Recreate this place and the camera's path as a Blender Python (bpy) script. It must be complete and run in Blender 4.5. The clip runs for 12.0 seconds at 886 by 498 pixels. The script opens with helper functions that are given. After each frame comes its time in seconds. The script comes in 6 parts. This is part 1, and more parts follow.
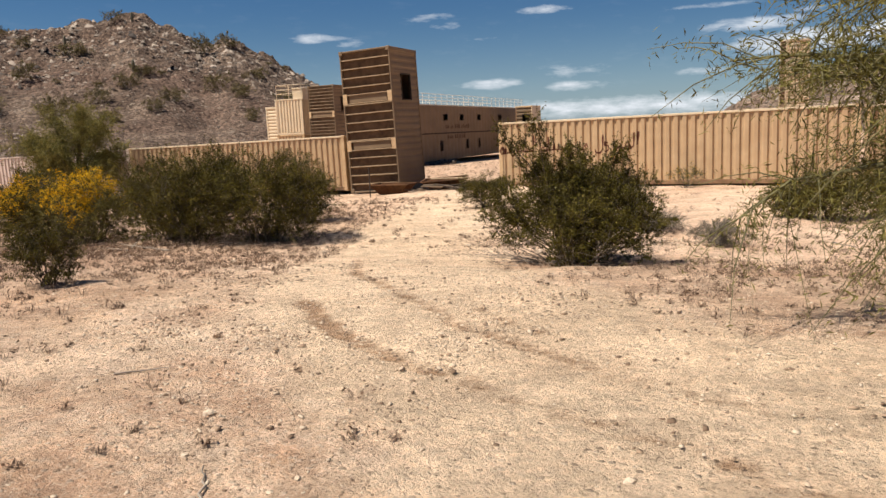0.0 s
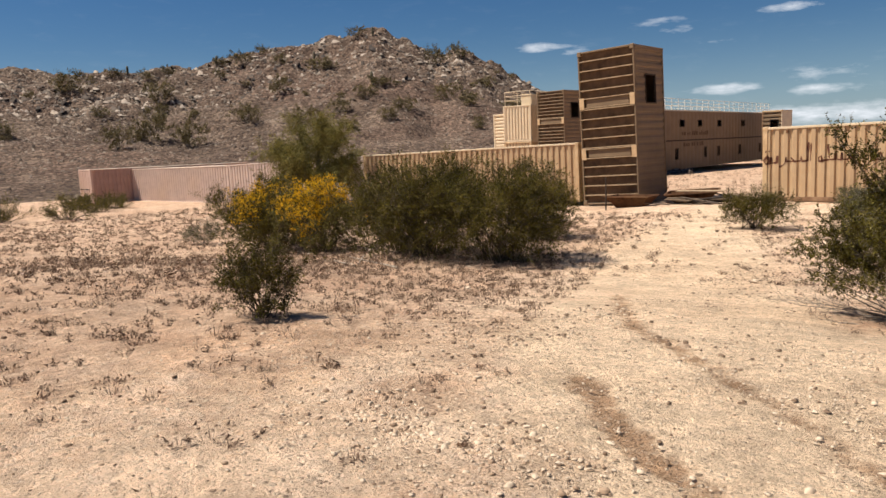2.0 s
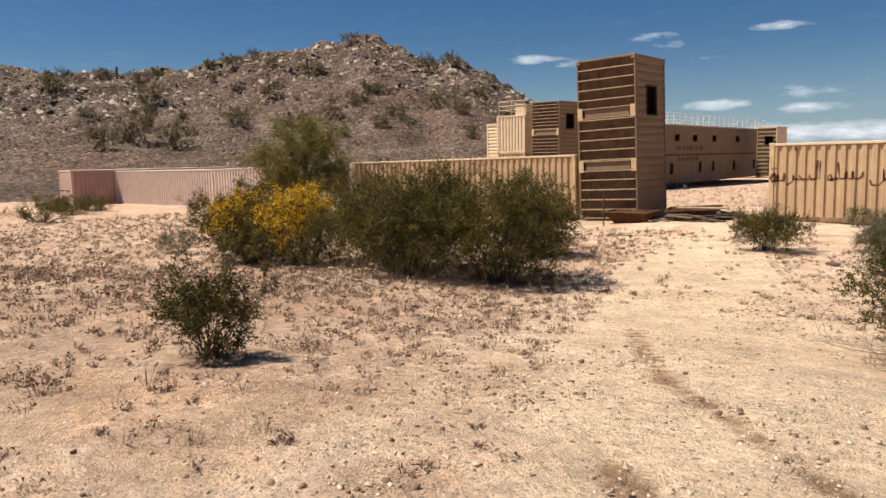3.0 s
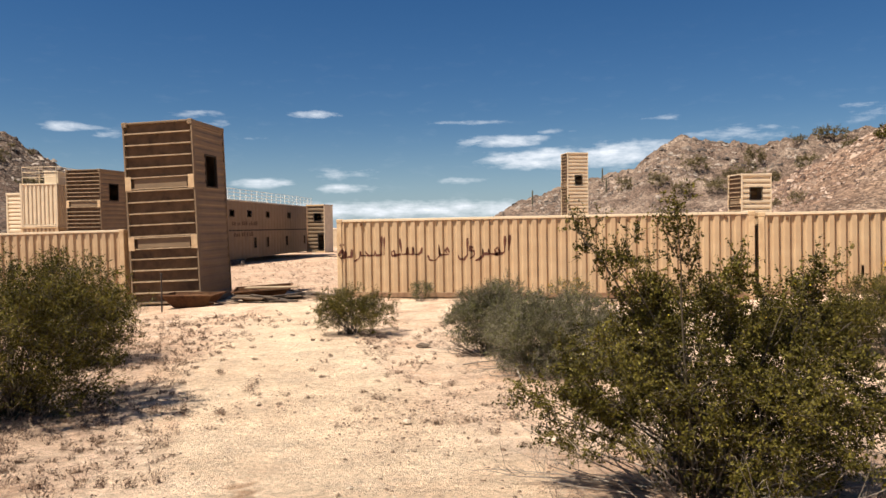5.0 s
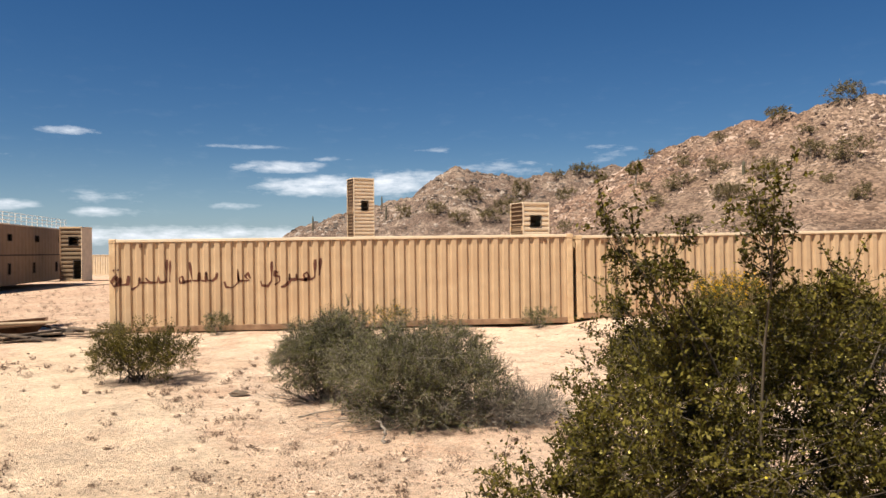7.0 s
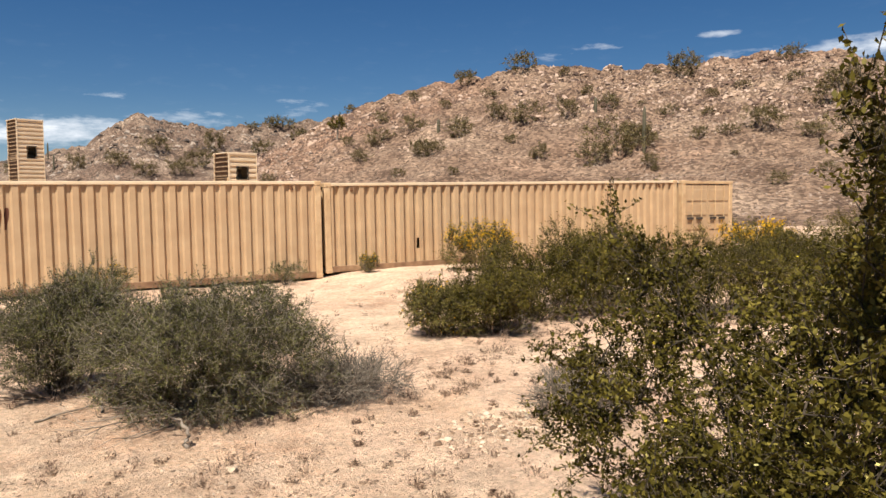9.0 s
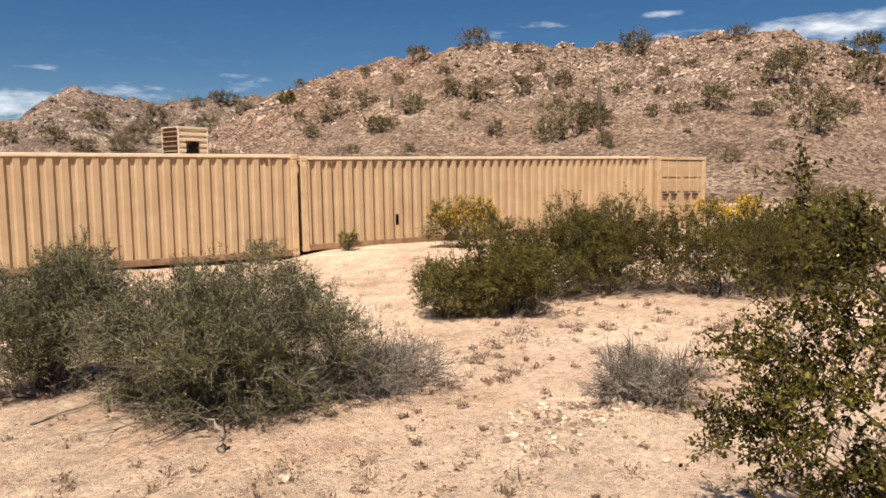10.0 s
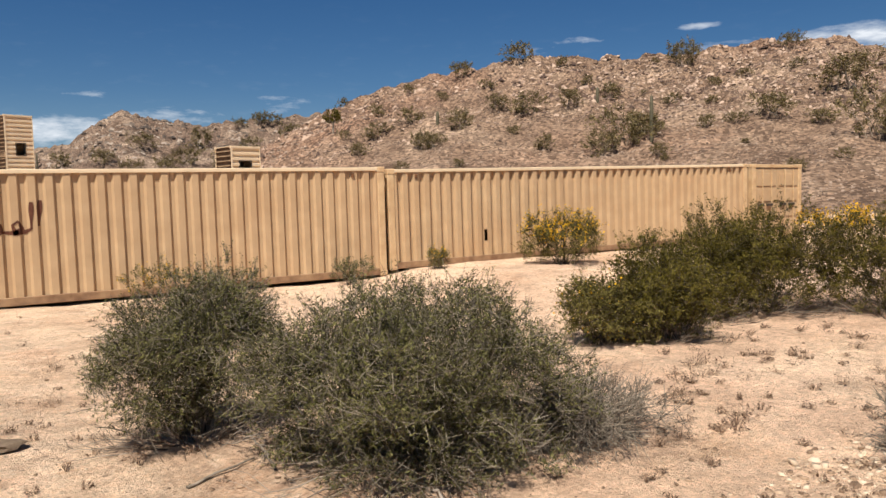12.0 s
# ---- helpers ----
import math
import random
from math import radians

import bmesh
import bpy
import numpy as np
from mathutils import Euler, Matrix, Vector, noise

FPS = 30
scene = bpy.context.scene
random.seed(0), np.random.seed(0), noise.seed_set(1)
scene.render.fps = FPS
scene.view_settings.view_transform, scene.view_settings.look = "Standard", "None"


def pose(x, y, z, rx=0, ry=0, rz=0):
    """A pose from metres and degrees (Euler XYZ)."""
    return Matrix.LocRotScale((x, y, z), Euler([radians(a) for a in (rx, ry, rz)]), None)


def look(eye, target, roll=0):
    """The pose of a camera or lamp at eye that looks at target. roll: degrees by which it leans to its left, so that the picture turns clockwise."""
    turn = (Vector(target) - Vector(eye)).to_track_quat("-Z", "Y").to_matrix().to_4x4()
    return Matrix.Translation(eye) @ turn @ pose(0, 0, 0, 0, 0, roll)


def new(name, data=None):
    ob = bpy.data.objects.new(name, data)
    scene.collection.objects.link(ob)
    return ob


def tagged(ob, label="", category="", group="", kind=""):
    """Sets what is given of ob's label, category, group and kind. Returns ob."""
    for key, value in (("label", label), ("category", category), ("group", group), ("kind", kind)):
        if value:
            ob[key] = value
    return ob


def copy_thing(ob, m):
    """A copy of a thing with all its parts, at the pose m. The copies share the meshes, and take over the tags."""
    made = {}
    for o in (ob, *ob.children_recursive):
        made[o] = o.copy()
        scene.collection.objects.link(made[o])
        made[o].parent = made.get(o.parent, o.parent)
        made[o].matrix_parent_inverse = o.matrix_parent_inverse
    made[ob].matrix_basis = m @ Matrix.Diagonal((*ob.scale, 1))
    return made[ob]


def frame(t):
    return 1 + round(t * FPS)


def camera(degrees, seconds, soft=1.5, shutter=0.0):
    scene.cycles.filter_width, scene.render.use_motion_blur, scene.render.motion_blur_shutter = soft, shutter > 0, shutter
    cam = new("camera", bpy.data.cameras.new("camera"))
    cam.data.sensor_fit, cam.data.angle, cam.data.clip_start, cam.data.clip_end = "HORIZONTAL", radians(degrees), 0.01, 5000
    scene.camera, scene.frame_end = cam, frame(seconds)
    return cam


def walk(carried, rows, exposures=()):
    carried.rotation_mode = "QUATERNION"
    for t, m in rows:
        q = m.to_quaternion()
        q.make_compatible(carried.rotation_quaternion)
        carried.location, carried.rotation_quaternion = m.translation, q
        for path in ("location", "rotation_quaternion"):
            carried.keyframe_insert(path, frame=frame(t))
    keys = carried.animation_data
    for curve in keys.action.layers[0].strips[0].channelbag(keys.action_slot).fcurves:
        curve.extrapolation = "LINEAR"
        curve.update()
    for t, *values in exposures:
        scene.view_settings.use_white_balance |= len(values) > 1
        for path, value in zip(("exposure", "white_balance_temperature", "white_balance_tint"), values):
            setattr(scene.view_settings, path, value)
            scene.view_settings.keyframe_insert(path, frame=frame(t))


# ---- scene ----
cam = camera(61.98, 12.0)
PATH = [
    (0.0, pose(12.225, -26.157, 2.208, 80.921, 2.441, 29.300)),
    (0.5, pose(11.847, -25.788, 2.203, 80.556, 2.361, 30.155)),
    (1.0, pose(11.472, -25.418, 2.193, 81.415, 2.513, 31.772)),
    (1.5, pose(10.995, -25.007, 2.200, 81.853, 2.393, 39.524)),
    (2.0, pose(10.457, -24.692, 2.200, 82.225, 2.385, 46.189)),
    (2.5, pose(9.971, -24.244, 2.196, 82.072, 2.047, 49.150)),
    (3.0, pose(9.546, -23.835, 2.197, 82.893, 1.032, 45.544)),
    (3.5, pose(9.225, -23.360, 2.220, 84.750, 0.224, 36.399)),
    (3.7, pose(9.093, -23.170, 2.224, 85.422, 0.198, 32.278)),
    (5.3, pose(7.694, -21.413, 2.199, 88.548, 0.733, 8.857)),
    (5.5, pose(7.619, -21.209, 2.195, 88.862, 0.716, 7.347)),
    (6.0, pose(7.363, -20.813, 2.193, 89.507, 0.582, 3.706)),
    (6.5, pose(7.028, -20.340, 2.121, 89.996, 0.543, -0.405)),
    (7.0, pose(6.731, -19.688, 2.075, 90.141, 0.480, -5.477)),
    (7.5, pose(6.452, -19.246, 2.017, 90.055, 0.751, -11.344)),
    (9.3, pose(5.762, -17.358, 1.900, 85.987, 0.423, -31.040)),
    (9.5, pose(5.696, -17.131, 1.889, 85.785, 0.427, -31.889)),
    (10.0, pose(5.441, -16.685, 1.854, 84.736, 0.397, -33.086)),
    (10.5, pose(5.297, -16.232, 1.829, 84.417, 0.282, -34.682)),
    (11.0, pose(5.141, -15.797, 1.821, 84.911, 0.389, -34.858)),
    (11.5, pose(4.945, -15.386, 1.810, 85.405, 0.714, -33.719)),
    (12.0, pose(4.940, -15.004, 1.773, 86.097, 1.323, -30.244)),
]
walk(cam, PATH, [(0.0, 0.65), (3.5, 0.74), (5.5, 0.85), (7.5, 0.85), (9.5, 0.80), (12.0, 0.68)])
# ---- world ----
SUN_TO = Vector((-0.73, -0.68, 0.0)).normalized()
SUN_EL = radians(60)
sun_dir = Vector((SUN_TO.x * math.cos(SUN_EL), SUN_TO.y * math.cos(SUN_EL), math.sin(SUN_EL)))


def link(nt, a, b):
    nt.links.new(a, b)


def math_node(nt, op, a, b=None, clamp=False):
    n = nt.nodes.new("ShaderNodeMath")
    n.operation, n.use_clamp = op, clamp
    for i, v in enumerate((a, b)):
        if v is None:
            continue
        if isinstance(v, (int, float)):
            n.inputs[i].default_value = v
        else:
            link(nt, v, n.inputs[i])
    return n.outputs[0]


def build_world():
    w = bpy.data.worlds.new("sky")
    scene.world = w
    w.use_nodes = True
    nt = w.node_tree
    bg = nt.nodes["Background"]
    sky = nt.nodes.new("ShaderNodeTexSky")
    sky.sky_type, sky.sun_disc = "NISHITA", False
    sky.sun_elevation, sky.sun_rotation = SUN_EL, math.atan2(SUN_TO.x, SUN_TO.y) % (2 * math.pi)
    sky.altitude, sky.air_density, sky.dust_density, sky.ozone_density = 500, 1.0, 0.15, 2.6
    tc = nt.nodes.new("ShaderNodeTexCoord")
    sep = nt.nodes.new("ShaderNodeSeparateXYZ")
    link(nt, tc.outputs["Generated"], sep.inputs[0])
    az = math_node(nt, "MULTIPLY", math_node(nt, "ARCTAN2", sep.outputs[0], sep.outputs[1]), 57.2958)
    el = math_node(nt, "MULTIPLY", math_node(nt, "ARCSINE", sep.outputs[2]), 57.2958)
    comb = nt.nodes.new("ShaderNodeCombineXYZ")
    link(nt, math_node(nt, "MULTIPLY", az, 0.26), comb.inputs[0])
    link(nt, math_node(nt, "MULTIPLY", el, 0.9), comb.inputs[1])
    nz = nt.nodes.new("ShaderNodeTexNoise")
    nz.inputs["Scale"].default_value, nz.inputs["Detail"].default_value, nz.inputs["Roughness"].default_value = 1.6, 7, 0.62
    link(nt, comb.outputs[0], nz.inputs["Vector"])
    total = None
    # each cloud: bearing, height, half width, half depth in degrees, density
    for a, e, wa, we, k in ((-21.3, 8.55, 1.7, 0.28, 1.0), (-30.1, 8.4, 1.6, 0.3, 0.65), (-28.8, 7.7, 1.3, 0.28, 0.55), (-38.4, 7.1, 1.8, 0.36, 0.85), (-36.6, 6.7, 1.3, 0.3, 0.7),
                            (-25.7, 6.65, 1.3, 0.25, 0.5), (-25.4, 3.35, 2.0, 0.38, 1.0), (-18.9, 2.95, 1.9, 0.38, 0.8), (-18.7, 4.0, 2.6, 0.5, 0.55), (-7.0, 6.45, 2.9, 0.42, 1.0),
                            (-3.6, 5.05, 4.2, 0.75, 1.05), (2.6, 5.2, 5.0, 0.9, 1.0), (-10.4, 3.5, 1.8, 0.3, 0.65), (-14.0, 1.3, 15.0, 0.65, 0.95), (-9.8, 7.9, 2.4, 0.2, 0.6), (-2.9, 7.1, 1.7, 0.2, 0.55),
                            (5.1, 7.75, 1.6, 0.3, 0.5), (9.8, 6.3, 3.4, 0.7, 0.62), (18.1, 7.4, 2.2, 0.7, 0.5), (37.3, 11.0, 1.5, 0.32, 0.5), (41.1, 11.45, 1.5, 0.28, 0.62), (49.3, 11.85, 1.4, 0.25, 0.85),
                            (60.5, 10.1, 5.0, 0.8, 0.95), (52.0, 10.4, 4.5, 0.35, 0.5)):
        dx = math_node(nt, "DIVIDE", math_node(nt, "SUBTRACT", az, a), wa * 1.12)
        dy = math_node(nt, "DIVIDE", math_node(nt, "SUBTRACT", el, e), we)
        r2 = math_node(nt, "ADD", math_node(nt, "MULTIPLY", dx, dx), math_node(nt, "MULTIPLY", dy, dy))
        m = math_node(nt, "MULTIPLY", math_node(nt, "SUBTRACT", 1.0, math_node(nt, "MULTIPLY", r2, 0.42), True), k)
        total = m if total is None else math_node(nt, "MAXIMUM", total, m)
    rag = math_node(nt, "MULTIPLY", math_node(nt, "SUBTRACT", nz.outputs["Fac"], 0.5), 1.9)
    fine = math_node(nt, "MULTIPLY", math_node(nt, "SUBTRACT", math_node(nt, "ADD", total, rag), 0.40), 1.25, True)
    haze = math_node(nt, "MULTIPLY", math_node(nt, "SUBTRACT", nz.outputs["Fac"], 0.55), 0.3, True)
    low = math_node(nt, "SUBTRACT", 1.0, math_node(nt, "DIVIDE", el, 16.0), True)
    mask = math_node(nt, "ADD", math_node(nt, "MULTIPLY", math_node(nt, "POWER", total, 0.5), fine), math_node(nt, "MULTIPLY", haze, low), True)
    grade = nt.nodes.new("ShaderNodeHueSaturation")
    grade.inputs["Saturation"].default_value, grade.inputs["Value"].default_value = 1.30, 0.55
    link(nt, sky.outputs[0], grade.inputs["Color"])
    mix = nt.nodes.new("ShaderNodeMix")
    mix.data_type = "RGBA"
    link(nt, mask, mix.inputs["Factor"])
    tint = nt.nodes.new("ShaderNodeMix")
    tint.data_type, tint.blend_type = "RGBA", "MULTIPLY"
    tint.inputs["Factor"].default_value = 1.0
    link(nt, grade.outputs[0], tint.inputs["A"])
    tint.inputs["B"].default_value = (0.90, 0.985, 1.12, 1)
    pale = nt.nodes.new("ShaderNodeMix")
    pale.data_type = "RGBA"
    rim = math_node(nt, "SUBTRACT", 1.0, math_node(nt, "DIVIDE", el, 9.0), True)
    link(nt, math_node(nt, "MULTIPLY", math_node(nt, "POWER", rim, 2.0), 0.55), pale.inputs["Factor"])
    link(nt, tint.outputs["Result"], pale.inputs["A"])
    pale.inputs["B"].default_value = (3.4, 4.9, 6.5, 1)
    link(nt, pale.outputs["Result"], mix.inputs["A"])
    mix.inputs["B"].default_value = (9.2, 9.6, 10.2, 1)
    link(nt, mix.outputs["Result"], bg.inputs["Color"])
    bg.inputs["Strength"].default_value = 0.06


build_world()
lamp = bpy.data.lights.new("sun", "SUN")
lamp.energy, lamp.angle, lamp.color = 5.0, radians(0.53), (1.0, 0.925, 0.81)
sun = new("sun", lamp)
sun.matrix_world = look(sun_dir * 60, (0, 0, 0))


# ---- materials ----
def material(name, stops, scale=3.0, detail=6, rough=0.8, bump=0.0, bump_scale=40.0, metal=0.0, second=None, second_scale=0.6, island=0.0, translucent=0.0, objrand=0.0, coords="Object"):
    """Noise-driven colour from two or more stops, a second larger stain layer, fine relief."""
    m = bpy.data.materials.new(name)
    m.use_nodes = True
    nt = m.node_tree
    p = nt.nodes["Principled BSDF"]
    p.inputs["Roughness"].default_value, p.inputs["Metallic"].default_value = rough, metal
    p.inputs["Specular IOR Level"].default_value = 0.07 if translucent else 0.35
    tc = nt.nodes.new("ShaderNodeTexCoord")
    n = nt.nodes.new("ShaderNodeTexNoise")
    n.inputs["Scale"].default_value, n.inputs["Detail"].default_value, n.inputs["Roughness"].default_value = scale, detail, 0.6
    link(nt, tc.outputs[coords], n.inputs["Vector"])
    ramp = nt.nodes.new("ShaderNodeValToRGB")
    els = ramp.color_ramp.elements
    els[0].position, els[1].position = 0.3, 0.7
    els[0].color, els[1].color = (*stops[0], 1), (*stops[-1], 1)
    for i, c in enumerate(stops[1:-1]):
        e = els.new(0.3 + 0.4 * (i + 1) / (len(stops) - 1))
        e.color = (*c, 1)
    fac = n.outputs["Fac"]
    if island:
        g = nt.nodes.new("ShaderNodeNewGeometry")
        fac = math_node(nt, "ADD", fac, math_node(nt, "MULTIPLY", math_node(nt, "SUBTRACT", g.outputs["Random Per Island"], 0.5), island))
    if objrand:
        oi = nt.nodes.new("ShaderNodeObjectInfo")
        fac = math_node(nt, "ADD", fac, math_node(nt, "MULTIPLY", math_node(nt, "SUBTRACT", oi.outputs["Random"], 0.5), objrand))
    link(nt, fac, ramp.inputs["Fac"])
    col = ramp.outputs["Color"]
    if second:
        n2 = nt.nodes.new("ShaderNodeTexNoise")
        n2.inputs["Scale"].default_value, n2.inputs["Detail"].default_value = second_scale, 5
        link(nt, tc.outputs[coords], n2.inputs["Vector"])
        mr = nt.nodes.new("ShaderNodeMapRange")
        mr.inputs["From Min"].default_value, mr.inputs["From Max"].default_value, mr.inputs["To Max"].default_value = 0.5, 0.72, second[3] if len(second) > 3 else 0.8
        link(nt, n2.outputs["Fac"], mr.inputs["Value"])
        mx = nt.nodes.new("ShaderNodeMix")
        mx.data_type = "RGBA"
        link(nt, mr.outputs[0], mx.inputs["Factor"])
        link(nt, col, mx.inputs["A"])
        mx.inputs["B"].default_value = (*second[:3], 1)
        col = mx.outputs["Result"]
    link(nt, col, p.inputs["Base Color"])
    if bump:
        nb = nt.nodes.new("ShaderNodeTexNoise")
        nb.inputs["Scale"].default_value, nb.inputs["Detail"].default_value = bump_scale, 8
        link(nt, tc.outputs[coords], nb.inputs["Vector"])
        b = nt.nodes.new("ShaderNodeBump")
        b.inputs["Strength"].default_value, b.inputs["Distance"].default_value = bump, 0.02
        link(nt, nb.outputs["Fac"], b.inputs["Height"])
        link(nt, b.outputs[0], p.inputs["Normal"])
    if translucent:
        tr = nt.nodes.new("ShaderNodeBsdfTranslucent")
        link(nt, col, tr.inputs["Color"])
        ms = nt.nodes.new("ShaderNodeMixShader")
        ms.inputs[0].default_value = translucent
        link(nt, p.outputs[0], ms.inputs[1])
        link(nt, tr.outputs[0], ms.inputs[2])
        link(nt, ms.outputs[0], nt.nodes["Material Output"].inputs["Surface"])
    return m


M_TAN = material("tan_paint", [(0.41, 0.275, 0.155), (0.48, 0.335, 0.197)], 2.2, 6, 0.62, 0.12, 60, second=(0.40, 0.26, 0.145, 0.8), second_scale=0.7)
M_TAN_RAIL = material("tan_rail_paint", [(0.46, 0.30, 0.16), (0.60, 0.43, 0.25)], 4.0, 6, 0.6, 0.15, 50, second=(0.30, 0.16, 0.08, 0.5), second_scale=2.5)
# rust stains, and the shadow line along the container's foot, in one brown
M_RUST_SHADE_RAIL = material("rust_and_shade_rail", [(0.15, 0.08, 0.043), (0.30, 0.185, 0.105)], 5.0, 7, 0.8, 0.25, 50, second=(0.38, 0.25, 0.14, 0.7), second_scale=1.8)
M_ROOFTOP = material("roof_dust", [(0.50, 0.44, 0.34), (0.66, 0.58, 0.46)], 2.0, 6, 0.75, 0.1, 40)
M_PINK = material("faded_pink_paint", [(0.50, 0.345, 0.28), (0.60, 0.44, 0.37)], 1.6, 6, 0.7, 0.1, 40, second=(0.50, 0.36, 0.25, 0.7), second_scale=0.4)
M_PINK_PALE = material("bleached_pink_paint", [(0.50, 0.385, 0.325), (0.62, 0.49, 0.42)], 1.6, 6, 0.7, 0.1, 40, second=(0.58, 0.43, 0.32, 0.6), second_scale=0.4)
# darker pink: shade on the long side put into the paint colour
M_PINK_SHADED = material("shaded_pink_paint", [(0.36, 0.23, 0.195), (0.43, 0.285, 0.24)], 1.6, 6, 0.7, 0.1, 40)
M_BROWN = material("weathered_underside", [(0.06, 0.035, 0.019), (0.115, 0.068, 0.036), (0.15, 0.092, 0.050)], 3.0, 7, 0.8, 0.3, 30, second=(0.10, 0.060, 0.033, 0.7), second_scale=1.3)
M_BEAM = material("dusty_beam", [(0.25, 0.17, 0.10), (0.43, 0.31, 0.19)], 5.0, 6, 0.75, 0.2, 40)
M_SHELL = material("brown_tan_paint", [(0.175, 0.118, 0.069), (0.22, 0.15, 0.088)], 1.2, 6, 0.65, 0.1, 40, second=(0.15, 0.098, 0.057, 0.7), second_scale=0.5)
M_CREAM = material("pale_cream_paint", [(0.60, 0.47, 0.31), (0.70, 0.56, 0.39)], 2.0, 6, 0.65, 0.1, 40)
M_BLACK = material("interior_shade_black", [(0.015, 0.014, 0.013), (0.03, 0.027, 0.024)], 3.0, 4, 0.9)
M_SEAM = material("dark_gap", [(0.03, 0.022, 0.018), (0.06, 0.045, 0.035)], 3.0, 4, 0.9)
M_STEEL = material("galvanised_rail", [(0.62, 0.61, 0.58), (0.75, 0.74, 0.70)], 6.0, 4, 0.5)
M_RUST = material("rusted_steel", [(0.075, 0.034, 0.017), (0.19, 0.088, 0.038)], 6.0, 8, 0.9, 0.4, 50, second=(0.20, 0.115, 0.055, 0.6), second_scale=2.0)
M_WRITING = material("brown_brush_paint", [(0.075, 0.025, 0.014), (0.13, 0.045, 0.022)], 12.0, 5, 0.7)
M_PLANK = material("grey_weathered_wood", [(0.05, 0.035, 0.025), (0.17, 0.122, 0.082)], 7.0, 8, 0.9, 0.4, 60, objrand=0.5)
M_LEAF_CREO = material("creosote_leaf", [(0.038, 0.032, 0.006), (0.083, 0.069, 0.012), (0.175, 0.142, 0.030)], 2.5, 3, 0.5, island=0.4, translucent=0.22)
M_LEAF_GREY = material("grey_green_leaf", [(0.040, 0.037, 0.013), (0.086, 0.082, 0.028), (0.20, 0.19, 0.070)], 2.5, 3, 0.7, island=0.55, translucent=0.2)
M_LEAF_PALO = material("palo_verde_leaf", [(0.095, 0.083, 0.021), (0.165, 0.143, 0.038), (0.26, 0.225, 0.07)], 2.5, 3, 0.6, island=0.55, translucent=0.25)
M_LEAF_PALO_NEAR = material("palo_verde_leaf_green", [(0.085, 0.075, 0.018), (0.145, 0.128, 0.034), (0.225, 0.20, 0.065)], 2.5, 3, 0.6, island=0.55, translucent=0.25)
M_LEAF_OLIVE = material("olive_leaf", [(0.07, 0.06, 0.016), (0.12, 0.102, 0.028), (0.20, 0.17, 0.05)], 2.5, 3, 0.6, island=0.55, translucent=0.22)
M_LEAF_HILL = material("hill_shrub_leaf", [(0.078, 0.062, 0.026), (0.140, 0.110, 0.048), (0.22, 0.175, 0.085)], 2.5, 3, 0.7, island=0.5, translucent=0.2)
M_FLOWER = material("yellow_flower", [(0.62, 0.33, 0.01), (0.80, 0.50, 0.02)], 6.0, 3, 0.6, island=0.5, translucent=0.25)
M_FLOWER_PALE = material("small_pale_flower", [(0.50, 0.40, 0.03), (0.58, 0.52, 0.22)], 6.0, 3, 0.6, island=0.6, translucent=0.2)
M_STEM_DARK = material("dark_brown_stem", [(0.045, 0.034, 0.022), (0.11, 0.085, 0.055)], 9.0, 5, 0.85, island=0.6)
M_STEM = material("grey_stem", [(0.065, 0.052, 0.040), (0.29, 0.245, 0.19)], 9.0, 5, 0.85, island=0.5)
M_DEADWOOD = material("bleached_twig", [(0.13, 0.10, 0.075), (0.33, 0.275, 0.22)], 9.0, 5, 0.85, island=0.6)
M_PALO_BARK = material("green_bark", [(0.085, 0.075, 0.03), (0.17, 0.15, 0.065)], 6.0, 5, 0.75, 0.2, 60)
M_TUFT = material("dry_tuft_straw", [(0.11, 0.066, 0.042), (0.21, 0.135, 0.09), (0.36, 0.255, 0.175)], 3.0, 3, 0.85, island=0.7)
M_STONE = material("desert_stone", [(0.16, 0.103, 0.066), (0.36, 0.25, 0.165), (0.56, 0.44, 0.325)], 1.4, 6, 0.9, 0.3, 60, island=0.75, objrand=0.5)
M_BOULDER_L = material("dark_hill_rock", [(0.055, 0.038, 0.029), (0.105, 0.076, 0.058), (0.22, 0.174, 0.137)], 0.25, 6, 0.9, 0.3, 8, island=0.55)
M_CREST_GREY = material("grey_crest_rock", [(0.045, 0.034, 0.028), (0.115, 0.088, 0.069), (0.29, 0.235, 0.19)], 0.25, 6, 0.9, 0.3, 8, island=0.6)
M_CREST_ROCK = material("reddish_crest_rock", [(0.06, 0.036, 0.027), (0.15, 0.092, 0.066), (0.40, 0.29, 0.22)], 0.25, 6, 0.9, 0.3, 8, island=0.6)
M_BOULDER_R = material("pale_hill_rock", [(0.070, 0.045, 0.033), (0.165, 0.112, 0.080), (0.30, 0.222, 0.168)], 0.25, 6, 0.9, 0.3, 8, island=0.6)
M_SAGUARO = material("saguaro_skin", [(0.065, 0.060, 0.036), (0.105, 0.095, 0.058)], 4.0, 4, 0.7)


